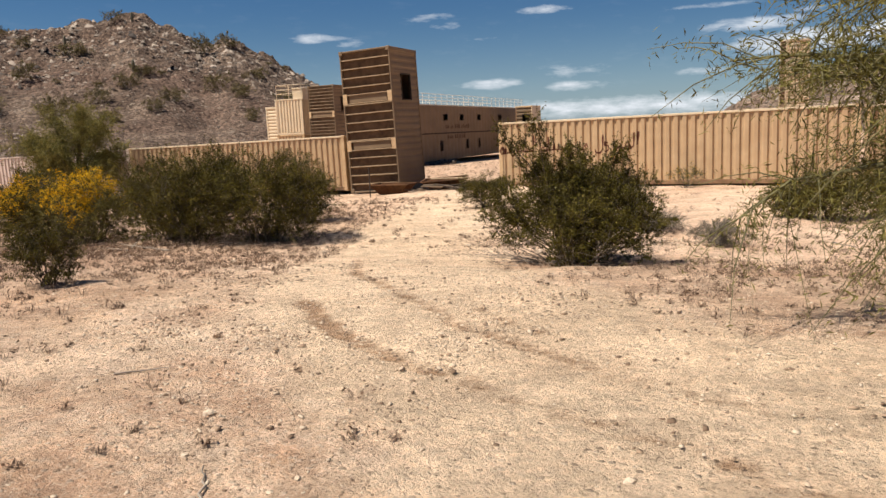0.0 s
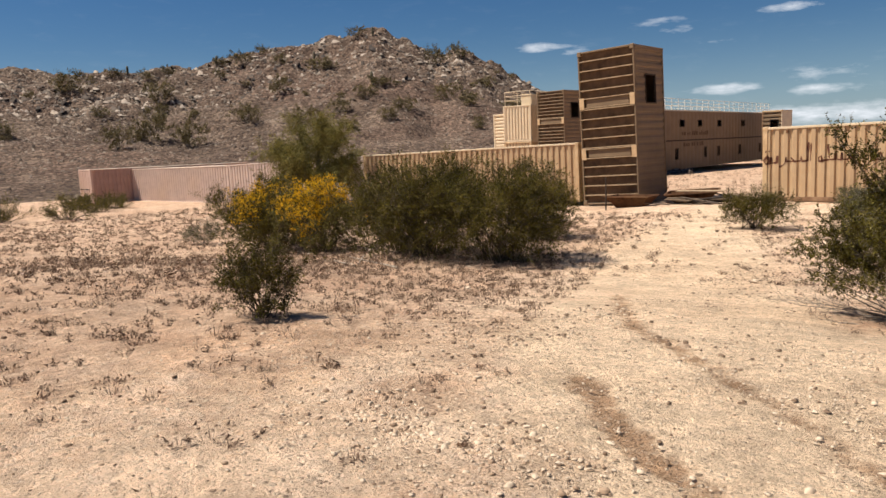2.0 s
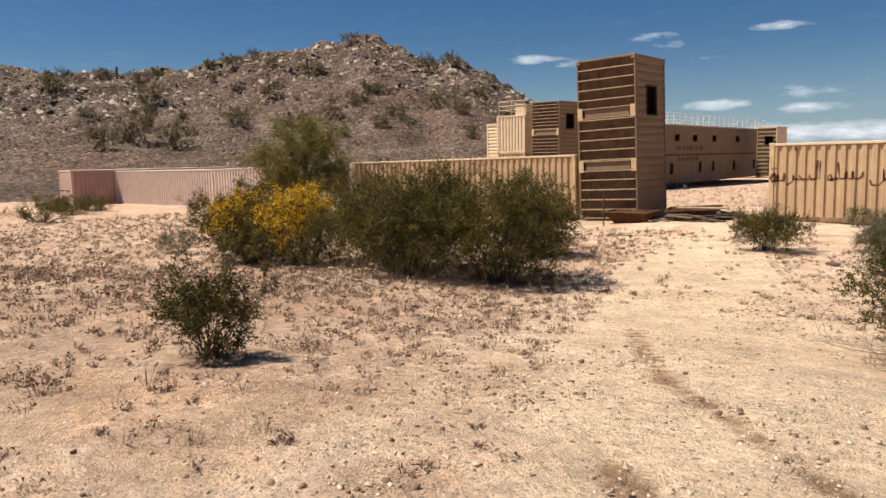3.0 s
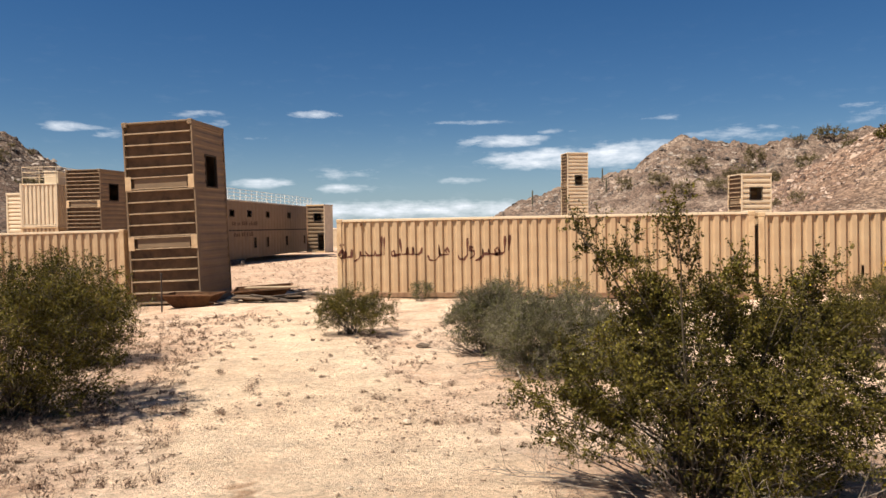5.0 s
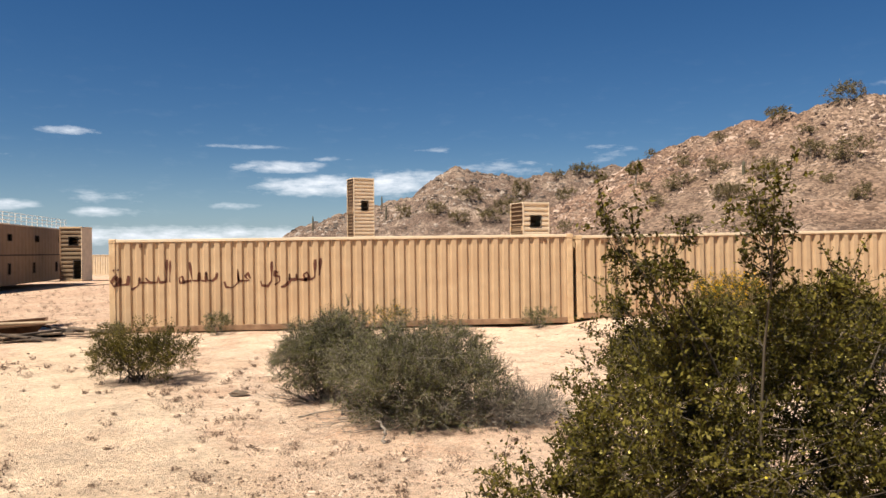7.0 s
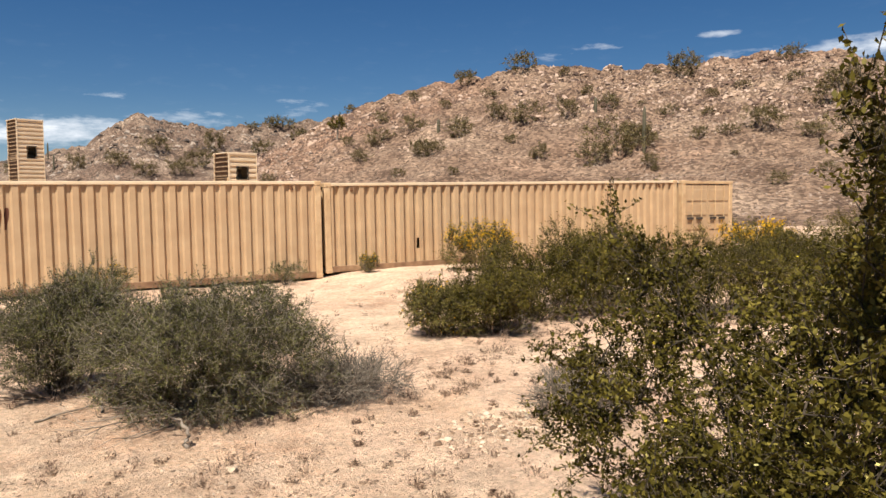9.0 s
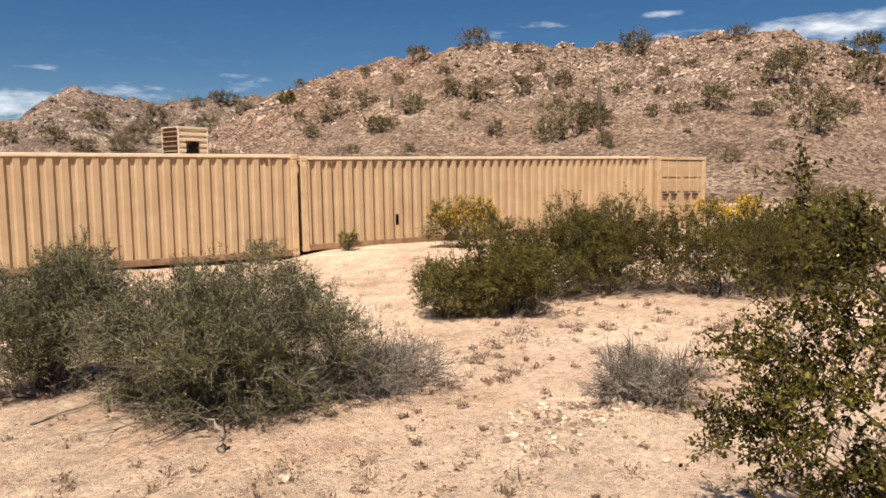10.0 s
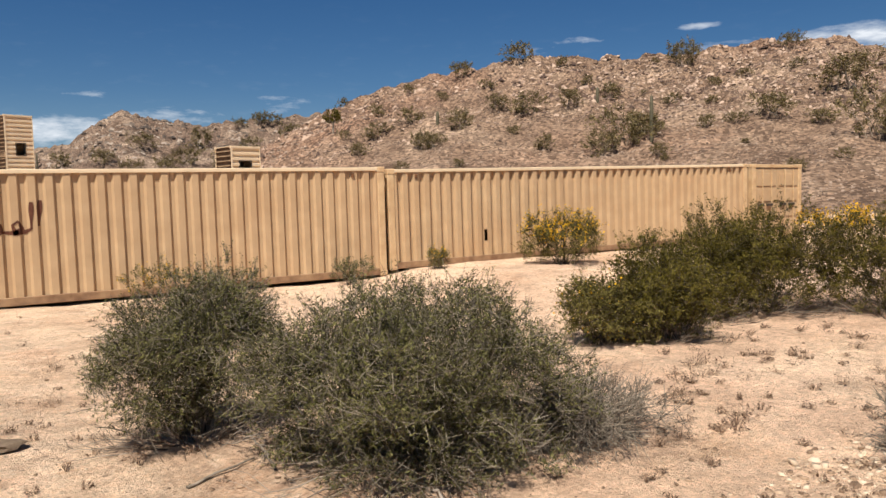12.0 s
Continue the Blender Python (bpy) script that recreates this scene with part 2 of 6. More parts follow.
def ground_material():
    m = bpy.data.materials.new("desert_sand")
    m.use_nodes = True
    nt = m.node_tree
    p = nt.nodes["Principled BSDF"]
    p.inputs["Roughness"].default_value = 0.95
    p.inputs["Specular IOR Level"].default_value = 0.15
    tc = nt.nodes.new("ShaderNodeTexCoord")

    def noise_fac(scale, detail=6, rough=0.6):
        n = nt.nodes.new("ShaderNodeTexNoise")
        n.inputs["Scale"].default_value, n.inputs["Detail"].default_value, n.inputs["Roughness"].default_value = scale, detail, rough
        link(nt, tc.outputs["Object"], n.inputs["Vector"])
        return n.outputs["Fac"]

    def mixed(a, b, fac):
        mx = nt.nodes.new("ShaderNodeMix")
        mx.data_type = "RGBA"
        for s, v in (("A", a), ("B", b)):
            if isinstance(v, tuple):
                mx.inputs[s].default_value = (*v, 1)
            else:
                link(nt, v, mx.inputs[s])
        link(nt, fac, mx.inputs["Factor"])
        return mx.outputs["Result"]

    def band(fac, lo, hi, top=1.0):
        mr = nt.nodes.new("ShaderNodeMapRange")
        mr.inputs["From Min"].default_value, mr.inputs["From Max"].default_value, mr.inputs["To Max"].default_value = lo, hi, top
        link(nt, fac, mr.inputs["Value"])
        return mr.outputs[0]

    col = mixed((0.536, 0.346, 0.220), (0.692, 0.504, 0.354), band(noise_fac(0.28, 7, 0.62), 0.36, 0.56))
    col = mixed(col, (0.440, 0.245, 0.148), band(noise_fac(0.75, 9, 0.68), 0.50, 0.64, 0.65))
    col = mixed(col, (0.684, 0.504, 0.369), band(noise_fac(1.9, 9, 0.72), 0.50, 0.64, 0.8))
    col = mixed(col, (0.424, 0.253, 0.160), band(noise_fac(0.2, 5, 0.6), 0.54, 0.68, 0.4))
    col = mixed(col, (0.400, 0.246, 0.143), band(noise_fac(5.5, 9, 0.78), 0.55, 0.63, 0.5))
    col = mixed(col, (0.684, 0.519, 0.388), math_node(nt, "MULTIPLY", band(noise_fac(19.0, 5, 0.7), 0.55, 0.63, 0.85), band(noise_fac(0.8, 6), 0.36, 0.54)))
    col = mixed(col, (0.20, 0.125, 0.08), math_node(nt, "MULTIPLY", band(noise_fac(24.0, 5, 0.75), 0.595, 0.615, 0.9), band(noise_fac(1.1, 6), 0.42, 0.60)))
    col = mixed(col, (0.30, 0.19, 0.12), math_node(nt, "MULTIPLY", band(noise_fac(60.0, 4, 0.75), 0.595, 0.615, 0.9), band(noise_fac(2.3, 6), 0.38, 0.56)))
    col = mixed(col, (0.684, 0.512, 0.380), band(noise_fac(75.0, 4, 0.75), 0.58, 0.61, 0.75))
    def worn(name, scale, lo, hi, ragged):
        """A region kept on the mesh, its border broken up by noise."""
        at = nt.nodes.new("ShaderNodeAttribute")
        at.attribute_name = name
        n = math_node(nt, "MULTIPLY", math_node(nt, "SUBTRACT", noise_fac(scale, 9, 0.72), 0.5), ragged)
        return math_node(nt, "MULTIPLY", band(math_node(nt, "ADD", at.outputs["Fac"], n), lo, hi), math_node(nt, "MULTIPLY", at.outputs["Fac"], 4.0, True))

    col = mixed(col, (0.679, 0.509, 0.346), math_node(nt, "MULTIPLY", worn("lane", 0.9, 0.45, 0.85, 1.6), 0.62))
    # brown litter regions; the shade under bushes is darkened in here too
    lit = worn("litter_shade", 4.0, 0.45, 0.80, 2.6)
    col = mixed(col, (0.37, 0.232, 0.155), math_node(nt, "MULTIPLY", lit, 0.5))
    at3 = nt.nodes.new("ShaderNodeAttribute")
    at3.attribute_name = "blown"
    col = mixed(col, (0.711, 0.486, 0.346), math_node(nt, "MULTIPLY", at3.outputs["Fac"], band(noise_fac(0.9, 7, 0.65), 0.36, 0.56, 0.6)))
    rut = worn("rut", 5.0, 0.35, 0.75, 1.7)
    col = mixed(col, (0.30, 0.175, 0.098), math_node(nt, "MULTIPLY", rut, 0.85))

    def gravel(scale, share, dark, light, stretch=1.0):
        """Grit lying in the sand: some of the cells of a Voronoi pattern, each its own tone, and their relief."""
        mp = nt.nodes.new("ShaderNodeMapping")
        mp.inputs["Scale"].default_value = (scale, scale * stretch, scale * 0.3)
        wob = nt.nodes.new("ShaderNodeMix")
        wob.data_type, wob.blend_type = "RGBA", "ADD"
        wob.inputs["Factor"].default_value = 0.02
        nz = nt.nodes.new("ShaderNodeTexNoise")
        nz.inputs["Scale"].default_value = scale * 1.4
        link(nt, tc.outputs["Object"], nz.inputs["Vector"])
        link(nt, tc.outputs["Object"], wob.inputs["A"])
        link(nt, nz.outputs["Color"], wob.inputs["B"])
        link(nt, wob.outputs["Result"], mp.inputs["Vector"])
        vo = nt.nodes.new("ShaderNodeTexVoronoi")
        vo.inputs["Scale"].default_value = 1.0
        link(nt, mp.outputs[0], vo.inputs["Vector"])
        sep = nt.nodes.new("ShaderNodeSeparateColor")
        link(nt, vo.outputs["Color"], sep.inputs[0])
        core = band(vo.outputs["Distance"], 0.46, 0.34)
        on = math_node(nt, "MULTIPLY", math_node(nt, "LESS_THAN", sep.outputs[0], share), core)
        return mixed(dark, light, sep.outputs[1]), on

    def toned(a, lo, hi, fac):
        mr = nt.nodes.new("ShaderNodeMapRange")
        mr.inputs["From Min"].default_value, mr.inputs["From Max"].default_value, mr.inputs["To Min"].default_value, mr.inputs["To Max"].default_value = 0.34, 0.66, lo, hi
        link(nt, fac, mr.inputs["Value"])
        mx = nt.nodes.new("ShaderNodeMix")
        mx.data_type, mx.blend_type = "RGBA", "MULTIPLY"
        mx.inputs["Factor"].default_value = 1.0
        link(nt, a, mx.inputs["A"])
        link(nt, mr.outputs[0], mx.inputs["B"])
        return mx.outputs["Result"]

    col = toned(col, 0.78, 1.28, noise_fac(1.3, 9, 0.72))
    col = toned(col, 0.66, 1.38, noise_fac(11.0, 9, 0.78))
    patches = band(noise_fac(0.7, 6, 0.65), 0.40, 0.58)
    fine_col, fine_on = gravel(52.0, 0.40, (0.17, 0.105, 0.066), (0.725, 0.555, 0.400))
    col = mixed(col, fine_col, math_node(nt, "MULTIPLY", fine_on, band(noise_fac(1.7, 7, 0.7), 0.30, 0.60, 0.8)))
    coarse_col, coarse_on = gravel(21.0, 0.16, (0.15, 0.095, 0.06), (0.651, 0.509, 0.381), 1.3)
    coarse_on = math_node(nt, "MULTIPLY", coarse_on, patches)
    col = mixed(col, coarse_col, math_node(nt, "MULTIPLY", coarse_on, 0.85))
    link(nt, col, p.inputs["Base Color"])
    h = math_node(nt, "ADD", math_node(nt, "ADD", math_node(nt, "MULTIPLY", noise_fac(6.0, 9, 0.72), 1.0), math_node(nt, "MULTIPLY", noise_fac(15.0, 6, 0.7), 0.55)), math_node(nt, "MULTIPLY", noise_fac(35.0, 6, 0.75), 0.5))
    h = math_node(nt, "ADD", h, math_node(nt, "ADD", math_node(nt, "MULTIPLY", coarse_on, 0.30), math_node(nt, "MULTIPLY", fine_on, 0.10)))
    b = nt.nodes.new("ShaderNodeBump")
    b.inputs["Strength"].default_value, b.inputs["Distance"].default_value = 1.0, 0.065
    link(nt, h, b.inputs["Height"])
    link(nt, b.outputs[0], p.inputs["Normal"])
    return m


def hill_material(name, dark, mid, pale, stain):
    m = material(name, [dark, mid, pale], 0.16, 10, 0.95, 0.0, second=stain, second_scale=0.035)
    nt = m.node_tree
    p = nt.nodes["Principled BSDF"]
    p.inputs["Specular IOR Level"].default_value = 0.15
    tc = nt.nodes.new("ShaderNodeTexCoord")
    vor = nt.nodes.new("ShaderNodeTexVoronoi")
    vor.inputs["Scale"].default_value = 3.2
    link(nt, tc.outputs["Object"], vor.inputs["Vector"])
    vor2 = nt.nodes.new("ShaderNodeTexNoise")
    vor2.inputs["Scale"].default_value, vor2.inputs["Detail"].default_value, vor2.inputs["Roughness"].default_value = 0.7, 10, 0.75
    link(nt, tc.outputs["Object"], vor2.inputs["Vector"])
    # rubble: each cell its own tone
    base = p.inputs["Base Color"].links[0].from_socket
    tone = nt.nodes.new("ShaderNodeSeparateColor")
    link(nt, vor.outputs["Color"], tone.inputs[0])
    lay = nt.nodes.new("ShaderNodeMix")
    lay.data_type, lay.blend_type = "RGBA", "MULTIPLY"
    lay.inputs["Factor"].default_value = 0.85
    shade = nt.nodes.new("ShaderNodeValToRGB")
    els = shade.color_ramp.elements
    els[0].position, els[0].color = 0.0, (0.32, 0.28, 0.26, 1)
    els[1].position, els[1].color = 1.0, (1.75, 1.70, 1.60, 1)
    mid_tone = els.new(0.6)
    mid_tone.color = (1.0, 0.97, 0.94, 1)
    link(nt, tone.outputs[0], shade.inputs["Fac"])
    link(nt, base, lay.inputs["A"])
    link(nt, shade.outputs["Color"], lay.inputs["B"])
    link(nt, lay.outputs["Result"], p.inputs["Base Color"])
    h = math_node(nt, "ADD", math_node(nt, "MULTIPLY", vor.outputs["Distance"], -0.5), math_node(nt, "MULTIPLY", vor2.outputs["Fac"], 2.2))
    b = nt.nodes.new("ShaderNodeBump")
    b.inputs["Strength"].default_value, b.inputs["Distance"].default_value = 1.0, 0.22
    link(nt, h, b.inputs["Height"])
    link(nt, b.outputs[0], p.inputs["Normal"])
    return m


M_SAND = ground_material()
M_HILL_L = hill_material("hill_ground_dark", (0.065, 0.045, 0.034), (0.112, 0.079, 0.060), (0.185, 0.139, 0.107), (0.135, 0.085, 0.065, 0.6))
M_HILL_R = hill_material("hill_ground_pale", (0.115, 0.075, 0.053), (0.205, 0.141, 0.101), (0.31, 0.229, 0.168), (0.25, 0.150, 0.105, 0.7))
M_HILL_FAR = hill_material("hill_ground_far", (0.085, 0.058, 0.044), (0.165, 0.118, 0.090), (0.31, 0.24, 0.185), (0.13, 0.088, 0.068, 0.6))


# ---- mesh helpers ----
def mesh_from(name, verts, faces, mats, smooth=False):
    """A mesh from numpy vertices and an index array of equal-sided faces."""
    me = bpy.data.meshes.new(name)
    verts, faces = np.asarray(verts, np.float32), np.asarray(faces, np.int32)
    k = faces.shape[1]
    me.vertices.add(len(verts))
    me.vertices.foreach_set("co", verts.ravel())
    me.loops.add(faces.size)
    me.loops.foreach_set("vertex_index", faces.ravel())
    me.polygons.add(len(faces))
    me.polygons.foreach_set("loop_start", np.arange(0, faces.size, k, dtype=np.int32))
    me.polygons.foreach_set("loop_total", np.full(len(faces), k, np.int32))
    if smooth:
        me.polygons.foreach_set("use_smooth", np.ones(len(faces), bool))
    me.update(calc_edges=True)
    me.validate()
    for mt in mats if isinstance(mats, (list, tuple)) else (mats,):
        me.materials.append(mt)
    return me


def part_mesh(name, me, parent, label=""):
    ob = new(name, me)
    ob.parent = parent
    return tagged(ob, label)


def part(name, bm, mat, parent, label=""):
    me = bpy.data.meshes.new(name)
    bm.to_mesh(me)
    bm.free()
    me.materials.append(mat)
    return part_mesh(name, me, parent, label)


def box_bm(lo, hi, bevel=0.0, bm=None):
    bm = bm or bmesh.new()
    r = bmesh.ops.create_cube(bm, size=1.0)
    for v in r["verts"]:
        v.co = Vector([lo[i] + (v.co[i] + 0.5) * (hi[i] - lo[i]) for i in range(3)])
    if bevel:
        es = list({e for v in r["verts"] for e in v.link_edges})
        bmesh.ops.bevel(bm, geom=es, offset=bevel, segments=1, affect="EDGES")
    return bm


def tubes(paths, radii, sides=4):
    """Tubes round many polylines at once: paths (n, k, 3), radii (n, k)."""
    paths = np.asarray(paths, float)
    n, k, _ = paths.shape
    t = np.gradient(paths, axis=1)
    t /= np.linalg.norm(t, axis=2, keepdims=True) + 1e-9
    ref = np.where(np.abs(t[..., 2:3]) > 0.9, np.array([1.0, 0, 0]), np.array([0, 0, 1.0]))
    u = np.cross(t, ref)
    u /= np.linalg.norm(u, axis=2, keepdims=True) + 1e-9
    v = np.cross(t, u)
    a = np.arange(sides) * 2 * np.pi / sides
    ring = u[:, :, None] * np.cos(a)[None, None, :, None] + v[:, :, None] * np.sin(a)[None, None, :, None]
    verts = (paths[:, :, None] + ring * np.asarray(radii)[:, :, None, None]).reshape(-1, 3)
    idx = np.arange(n * k * sides).reshape(n, k, sides)
    nx = np.roll(idx, -1, axis=2)
    faces = np.stack([idx[:, :-1], nx[:, :-1], nx[:, 1:], idx[:, 1:]], -1).reshape(-1, 4)
    return verts, faces


def tube_mesh(name, paths, radii, mat, sides=4):
    v, f = tubes(paths, radii, sides)
    return mesh_from(name, v, f, mat, True)


def leaves(points, size, rng, aspect=0.5, up=0.3):
    """A folded leaf of four corners at each point, turned at random."""
    n = len(points)
    d = rng.normal(size=(n, 3))
    d[:, 2] += up
    d /= np.linalg.norm(d, axis=1, keepdims=True)
    w = np.cross(d, rng.normal(size=(n, 3)))
    w /= np.linalg.norm(w, axis=1, keepdims=True) + 1e-9
    nrm = np.cross(d, w)
    s = size * rng.uniform(0.6, 1.35, (n, 1))
    v = np.stack([points - d * s * 0.5, points + w * s * aspect * 0.5 + nrm * s * 0.1, points + d * s * 0.5, points - w * s * aspect * 0.5 + nrm * s * 0.1], 1)
    return v.reshape(-1, 3), np.arange(n * 4).reshape(n, 4)


# ---- ground ----
def smooth_step(a):
    a = np.clip(a, 0, 1)
    return a * a * (3 - 2 * a)


def ground_z(x, y):
    x, y = np.asarray(x, float), np.asarray(y, float)
    z = 0.68 * smooth_step((-14 + np.clip(0.25 * (x - 4), -0.3, 1.5) - y) / 8) - 0.4 * smooth_step((1 - x) / 9) - 0.25 * smooth_step((-12 - x) / 14)
    return z - 0.55 * smooth_step((y - 5) / 60) + 0.08 * smooth_step((x - 11) / 3) + 0.15 * smooth_step((x - 11.5) / 2) * smooth_step((y + 7) / 5)


def lumps(x, y):
    fade = 1 / (1 + ((x - 6) ** 2 + (y + 14) ** 2) / 900)
    return fade * (0.025 * np.sin(1.3 * x + 0.7 * y) * np.sin(0.9 * y - 0.4 * x + 1) + 0.018 * np.sin(2.9 * x - 1.7 * y + 2) * np.sin(2.3 * y + 1.1 * x) + 0.01 * np.sin(6.1 * x + 3.3 * y) * np.sin(5.2 * y - 2.2 * x))


RUTS = [[(7.66, -20.81), (8.18, -21.29), (8.62, -21.61), (9.24, -21.96), (9.71, -22.16), (10.15, -22.29), (11.90, -22.90), (14.00, -23.50)],
        [(5.07, -16.39), (6.17, -18.01), (6.98, -19.05), (9.54, -21.19), (9.97, -21.35), (10.50, -21.60), (10.91, -21.82), (12.60, -22.40), (15.00, -22.80)],
        [(9.34, -20.56), (9.77, -20.89), (10.17, -21.09)]]


def near_lines(x, y, lines):
    best = np.full(x.shape, 1e9)
    for pts in lines:
        for (ax, ay), (bx, by) in zip(pts, pts[1:]):
            dx, dy = bx - ax, by - ay
            k = np.clip(((x - ax) * dx + (y - ay) * dy) / (dx * dx + dy * dy), 0, 1)
            best = np.minimum(best, np.hypot(x - ax - k * dx, y - ay - k * dy))
    return best


LANE = [[(0.5, -2.0), (3.0, -11.1), (6.2, -16.8), (8.5, -20.4), (11, -22.1), (15.6, -23.2)]]


def build_ground():
    n, a = 350, 1.9
    b = math.asinh(2500 / a)
    u = np.linspace(-1, 1, n)
    xs, ys = 8.6 + a * np.sinh(b * u), -20.3 + a * np.sinh(b * u)
    X, Y = np.meshgrid(xs, ys)
    rut = np.max([w * np.exp(-(near_lines(X, Y, [line]) / r) ** 2) for line, w, r in zip(RUTS, (1.0, 0.9, 0.7), (0.12, 0.115, 0.10))], axis=0)
    rut = rut * (1 - 0.45 * smooth_step((X - 10.0) / 1.2)) * (0.9 + 0.2 * np.sin(2.1 * X + 1.3 * Y))
    lane = np.exp(-(near_lines(X, Y, LANE) / 1.9) ** 4)
    Z = ground_z(X, Y) + lumps(X, Y) * (1 - 0.5 * lane) - 0.03 * rut
    idx = np.arange(n * n).reshape(n, n)
    f = np.stack([idx[:-1, :-1], idx[:-1, 1:], idx[1:, 1:], idx[1:, :-1]], -1).reshape(-1, 4)
    me = mesh_from("ground", np.stack([X, Y, Z], -1).reshape(-1, 3), f, M_SAND, True)
    at = me.attributes.new("lane", "FLOAT", "POINT")
    at.data.foreach_set("value", lane.ravel().astype(np.float32))
    at = me.attributes.new("rut", "FLOAT", "POINT")
    at.data.foreach_set("value", rut.ravel().astype(np.float32))
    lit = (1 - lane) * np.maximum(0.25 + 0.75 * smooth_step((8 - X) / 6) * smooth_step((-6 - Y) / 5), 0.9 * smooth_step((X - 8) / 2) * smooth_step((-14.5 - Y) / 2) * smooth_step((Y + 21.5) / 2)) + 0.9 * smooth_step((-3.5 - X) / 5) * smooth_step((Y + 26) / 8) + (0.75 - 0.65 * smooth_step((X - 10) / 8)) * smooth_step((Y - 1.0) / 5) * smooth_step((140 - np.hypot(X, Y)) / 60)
    # round each bush foot: leaf litter plus painted shade
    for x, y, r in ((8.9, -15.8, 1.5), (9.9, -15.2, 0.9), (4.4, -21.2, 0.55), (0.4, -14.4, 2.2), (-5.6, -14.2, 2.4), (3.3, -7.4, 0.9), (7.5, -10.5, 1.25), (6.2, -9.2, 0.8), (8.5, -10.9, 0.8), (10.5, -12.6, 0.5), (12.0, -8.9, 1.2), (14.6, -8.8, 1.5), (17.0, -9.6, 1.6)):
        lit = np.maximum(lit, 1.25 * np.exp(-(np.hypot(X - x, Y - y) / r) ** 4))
    # fine wind-blown sand by the second container
    blown = smooth_step((X - 6.5) / 2) * smooth_step((18 - X) / 3) * smooth_step((Y + 15) / 2) * smooth_step((1 - Y) / 2)
    at = me.attributes.new("blown", "FLOAT", "POINT")
    at.data.foreach_set("value", blown.ravel().astype(np.float32))
    at = me.attributes.new("litter_shade", "FLOAT", "POINT")
    at.data.foreach_set("value", lit.ravel().astype(np.float32))
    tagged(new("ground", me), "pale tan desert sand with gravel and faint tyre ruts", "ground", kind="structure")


build_ground()


def fractal(P, octaves, scale):
    return np.array([noise.fractal(Vector(p) * scale, 1.0, 2.0, octaves) for p in P])


class Hill:
    """A ridge round a centre: bearing, crest angle and crest distance along it; the slope starts at foot metres."""

    def __init__(self, centre, crest, foot, eye, rough):
        self.c, self.crest, self.foot, self.eye, self.rough = centre, np.array(crest, float), foot, eye, rough

    def height(self, az, d):
        cr = self.crest
        ang, dist = np.interp(az, cr[:, 0], cr[:, 1]), np.interp(az, cr[:, 0], cr[:, 2])
        top = np.tan(np.radians(ang)) * dist + self.eye
        s = (d - self.foot) / (dist - self.foot)
        up = np.clip(s, 0, 1)
        rise = top * (0.30 * up + 0.70 * up ** 1.5)
        over = np.clip(s - 1, 0, None)
        return rise - over * top * 0.9 - 1.2 * np.clip(-s * 8, 0, 1) - 0.6

    def build(self, name, mat, label, na, nd):
        cr = self.crest
        az = np.linspace(cr[0, 0], cr[-1, 0], na)
        sd = np.concatenate([np.linspace(-0.12, 1.06, nd), [1.2, 1.5]])
        dist = np.interp(az, cr[:, 0], cr[:, 2])
        D = self.foot + sd[:, None] * (dist - self.foot)[None, :]
        A = np.repeat(az[None, :], len(sd), 0)
        X, Y = self.c[0] + D * np.sin(np.radians(A)), self.c[1] + D * np.cos(np.radians(A))
        Z = self.height(A, D)
        P = np.stack([X, Y, 0 * X], -1).reshape(-1, 3)
        big = fractal(P, 4, 0.045).reshape(X.shape)
        small = fractal(P + 31.0, 5, 0.30).reshape(X.shape)
        amp = smooth_step(sd / 0.35)[:, None]
        Z = Z + amp * (big * self.rough * 0.7 * (1 - smooth_step((sd - 0.55) / 0.4))[:, None] * 2.0 + (1.0 * np.abs(small) ** 0.8 * np.sign(small)) * self.rough * (0.35 + 0.65 * smooth_step((sd - 0.35) / 0.5))[:, None])
        idx = np.arange(X.size).reshape(X.shape)
        f = np.stack([idx[:-1, :-1], idx[:-1, 1:], idx[1:, 1:], idx[1:, :-1]], -1).reshape(-1, 4)
        self.X, self.Y, self.Z = X, Y, Z
        me = mesh_from(name, np.stack([X, Y, Z], -1).reshape(-1, 3), f, mat)
        tagged(new(name, me), label, "hill", kind="structure")

    def place(self, i, j):
        return float(self.X[i, j]), float(self.Y[i, j]), float(self.Z[i, j])

    def near(self, az, ang, lift=0.0):
        """The spot on the slope that lies at that bearing and height angle from the centre."""
        cr = self.crest
        j = int(round((az - cr[0, 0]) / (cr[-1, 0] - cr[0, 0]) * (self.X.shape[1] - 1)))
        j = min(max(j, 0), self.X.shape[1] - 1)
        d = np.hypot(self.X[:, j] - self.c[0], self.Y[:, j] - self.c[1])
        e = np.degrees(np.arctan2(self.Z[:, j] - self.eye, d))
        ok = np.nonzero(e >= ang)[0]
        return self.place(int(ok[0]) if len(ok) else int(np.argmax(e)), j)


LEFT = Hill((9.5, -24.5), [(-112, 2, 120), (-96, 5.5, 135), (-84, 6.75, 140), (-79, 6.85, 140), (-72.6, 6.35, 140), (-68.5, 6.55, 140), (-64.6, 6.75, 142), (-61, 7.55, 145), (-57, 8.25, 145), (-53.3, 8.85, 145),
                            (-50.6, 9.35, 145), (-48, 8.35, 145), (-46.5, 7.25, 145), (-44.4, 7.55, 145), (-41.8, 6.45, 145), (-39, 4.6, 145), (-36, 3.2, 142), (-31, 1, 130), (-27, -0.8, 125)], 66, 2.2, 1.0)
LEFT.build("hill_left", M_HILL_L, "rocky dark brown desert hill with scattered shrubs", 420, 130)
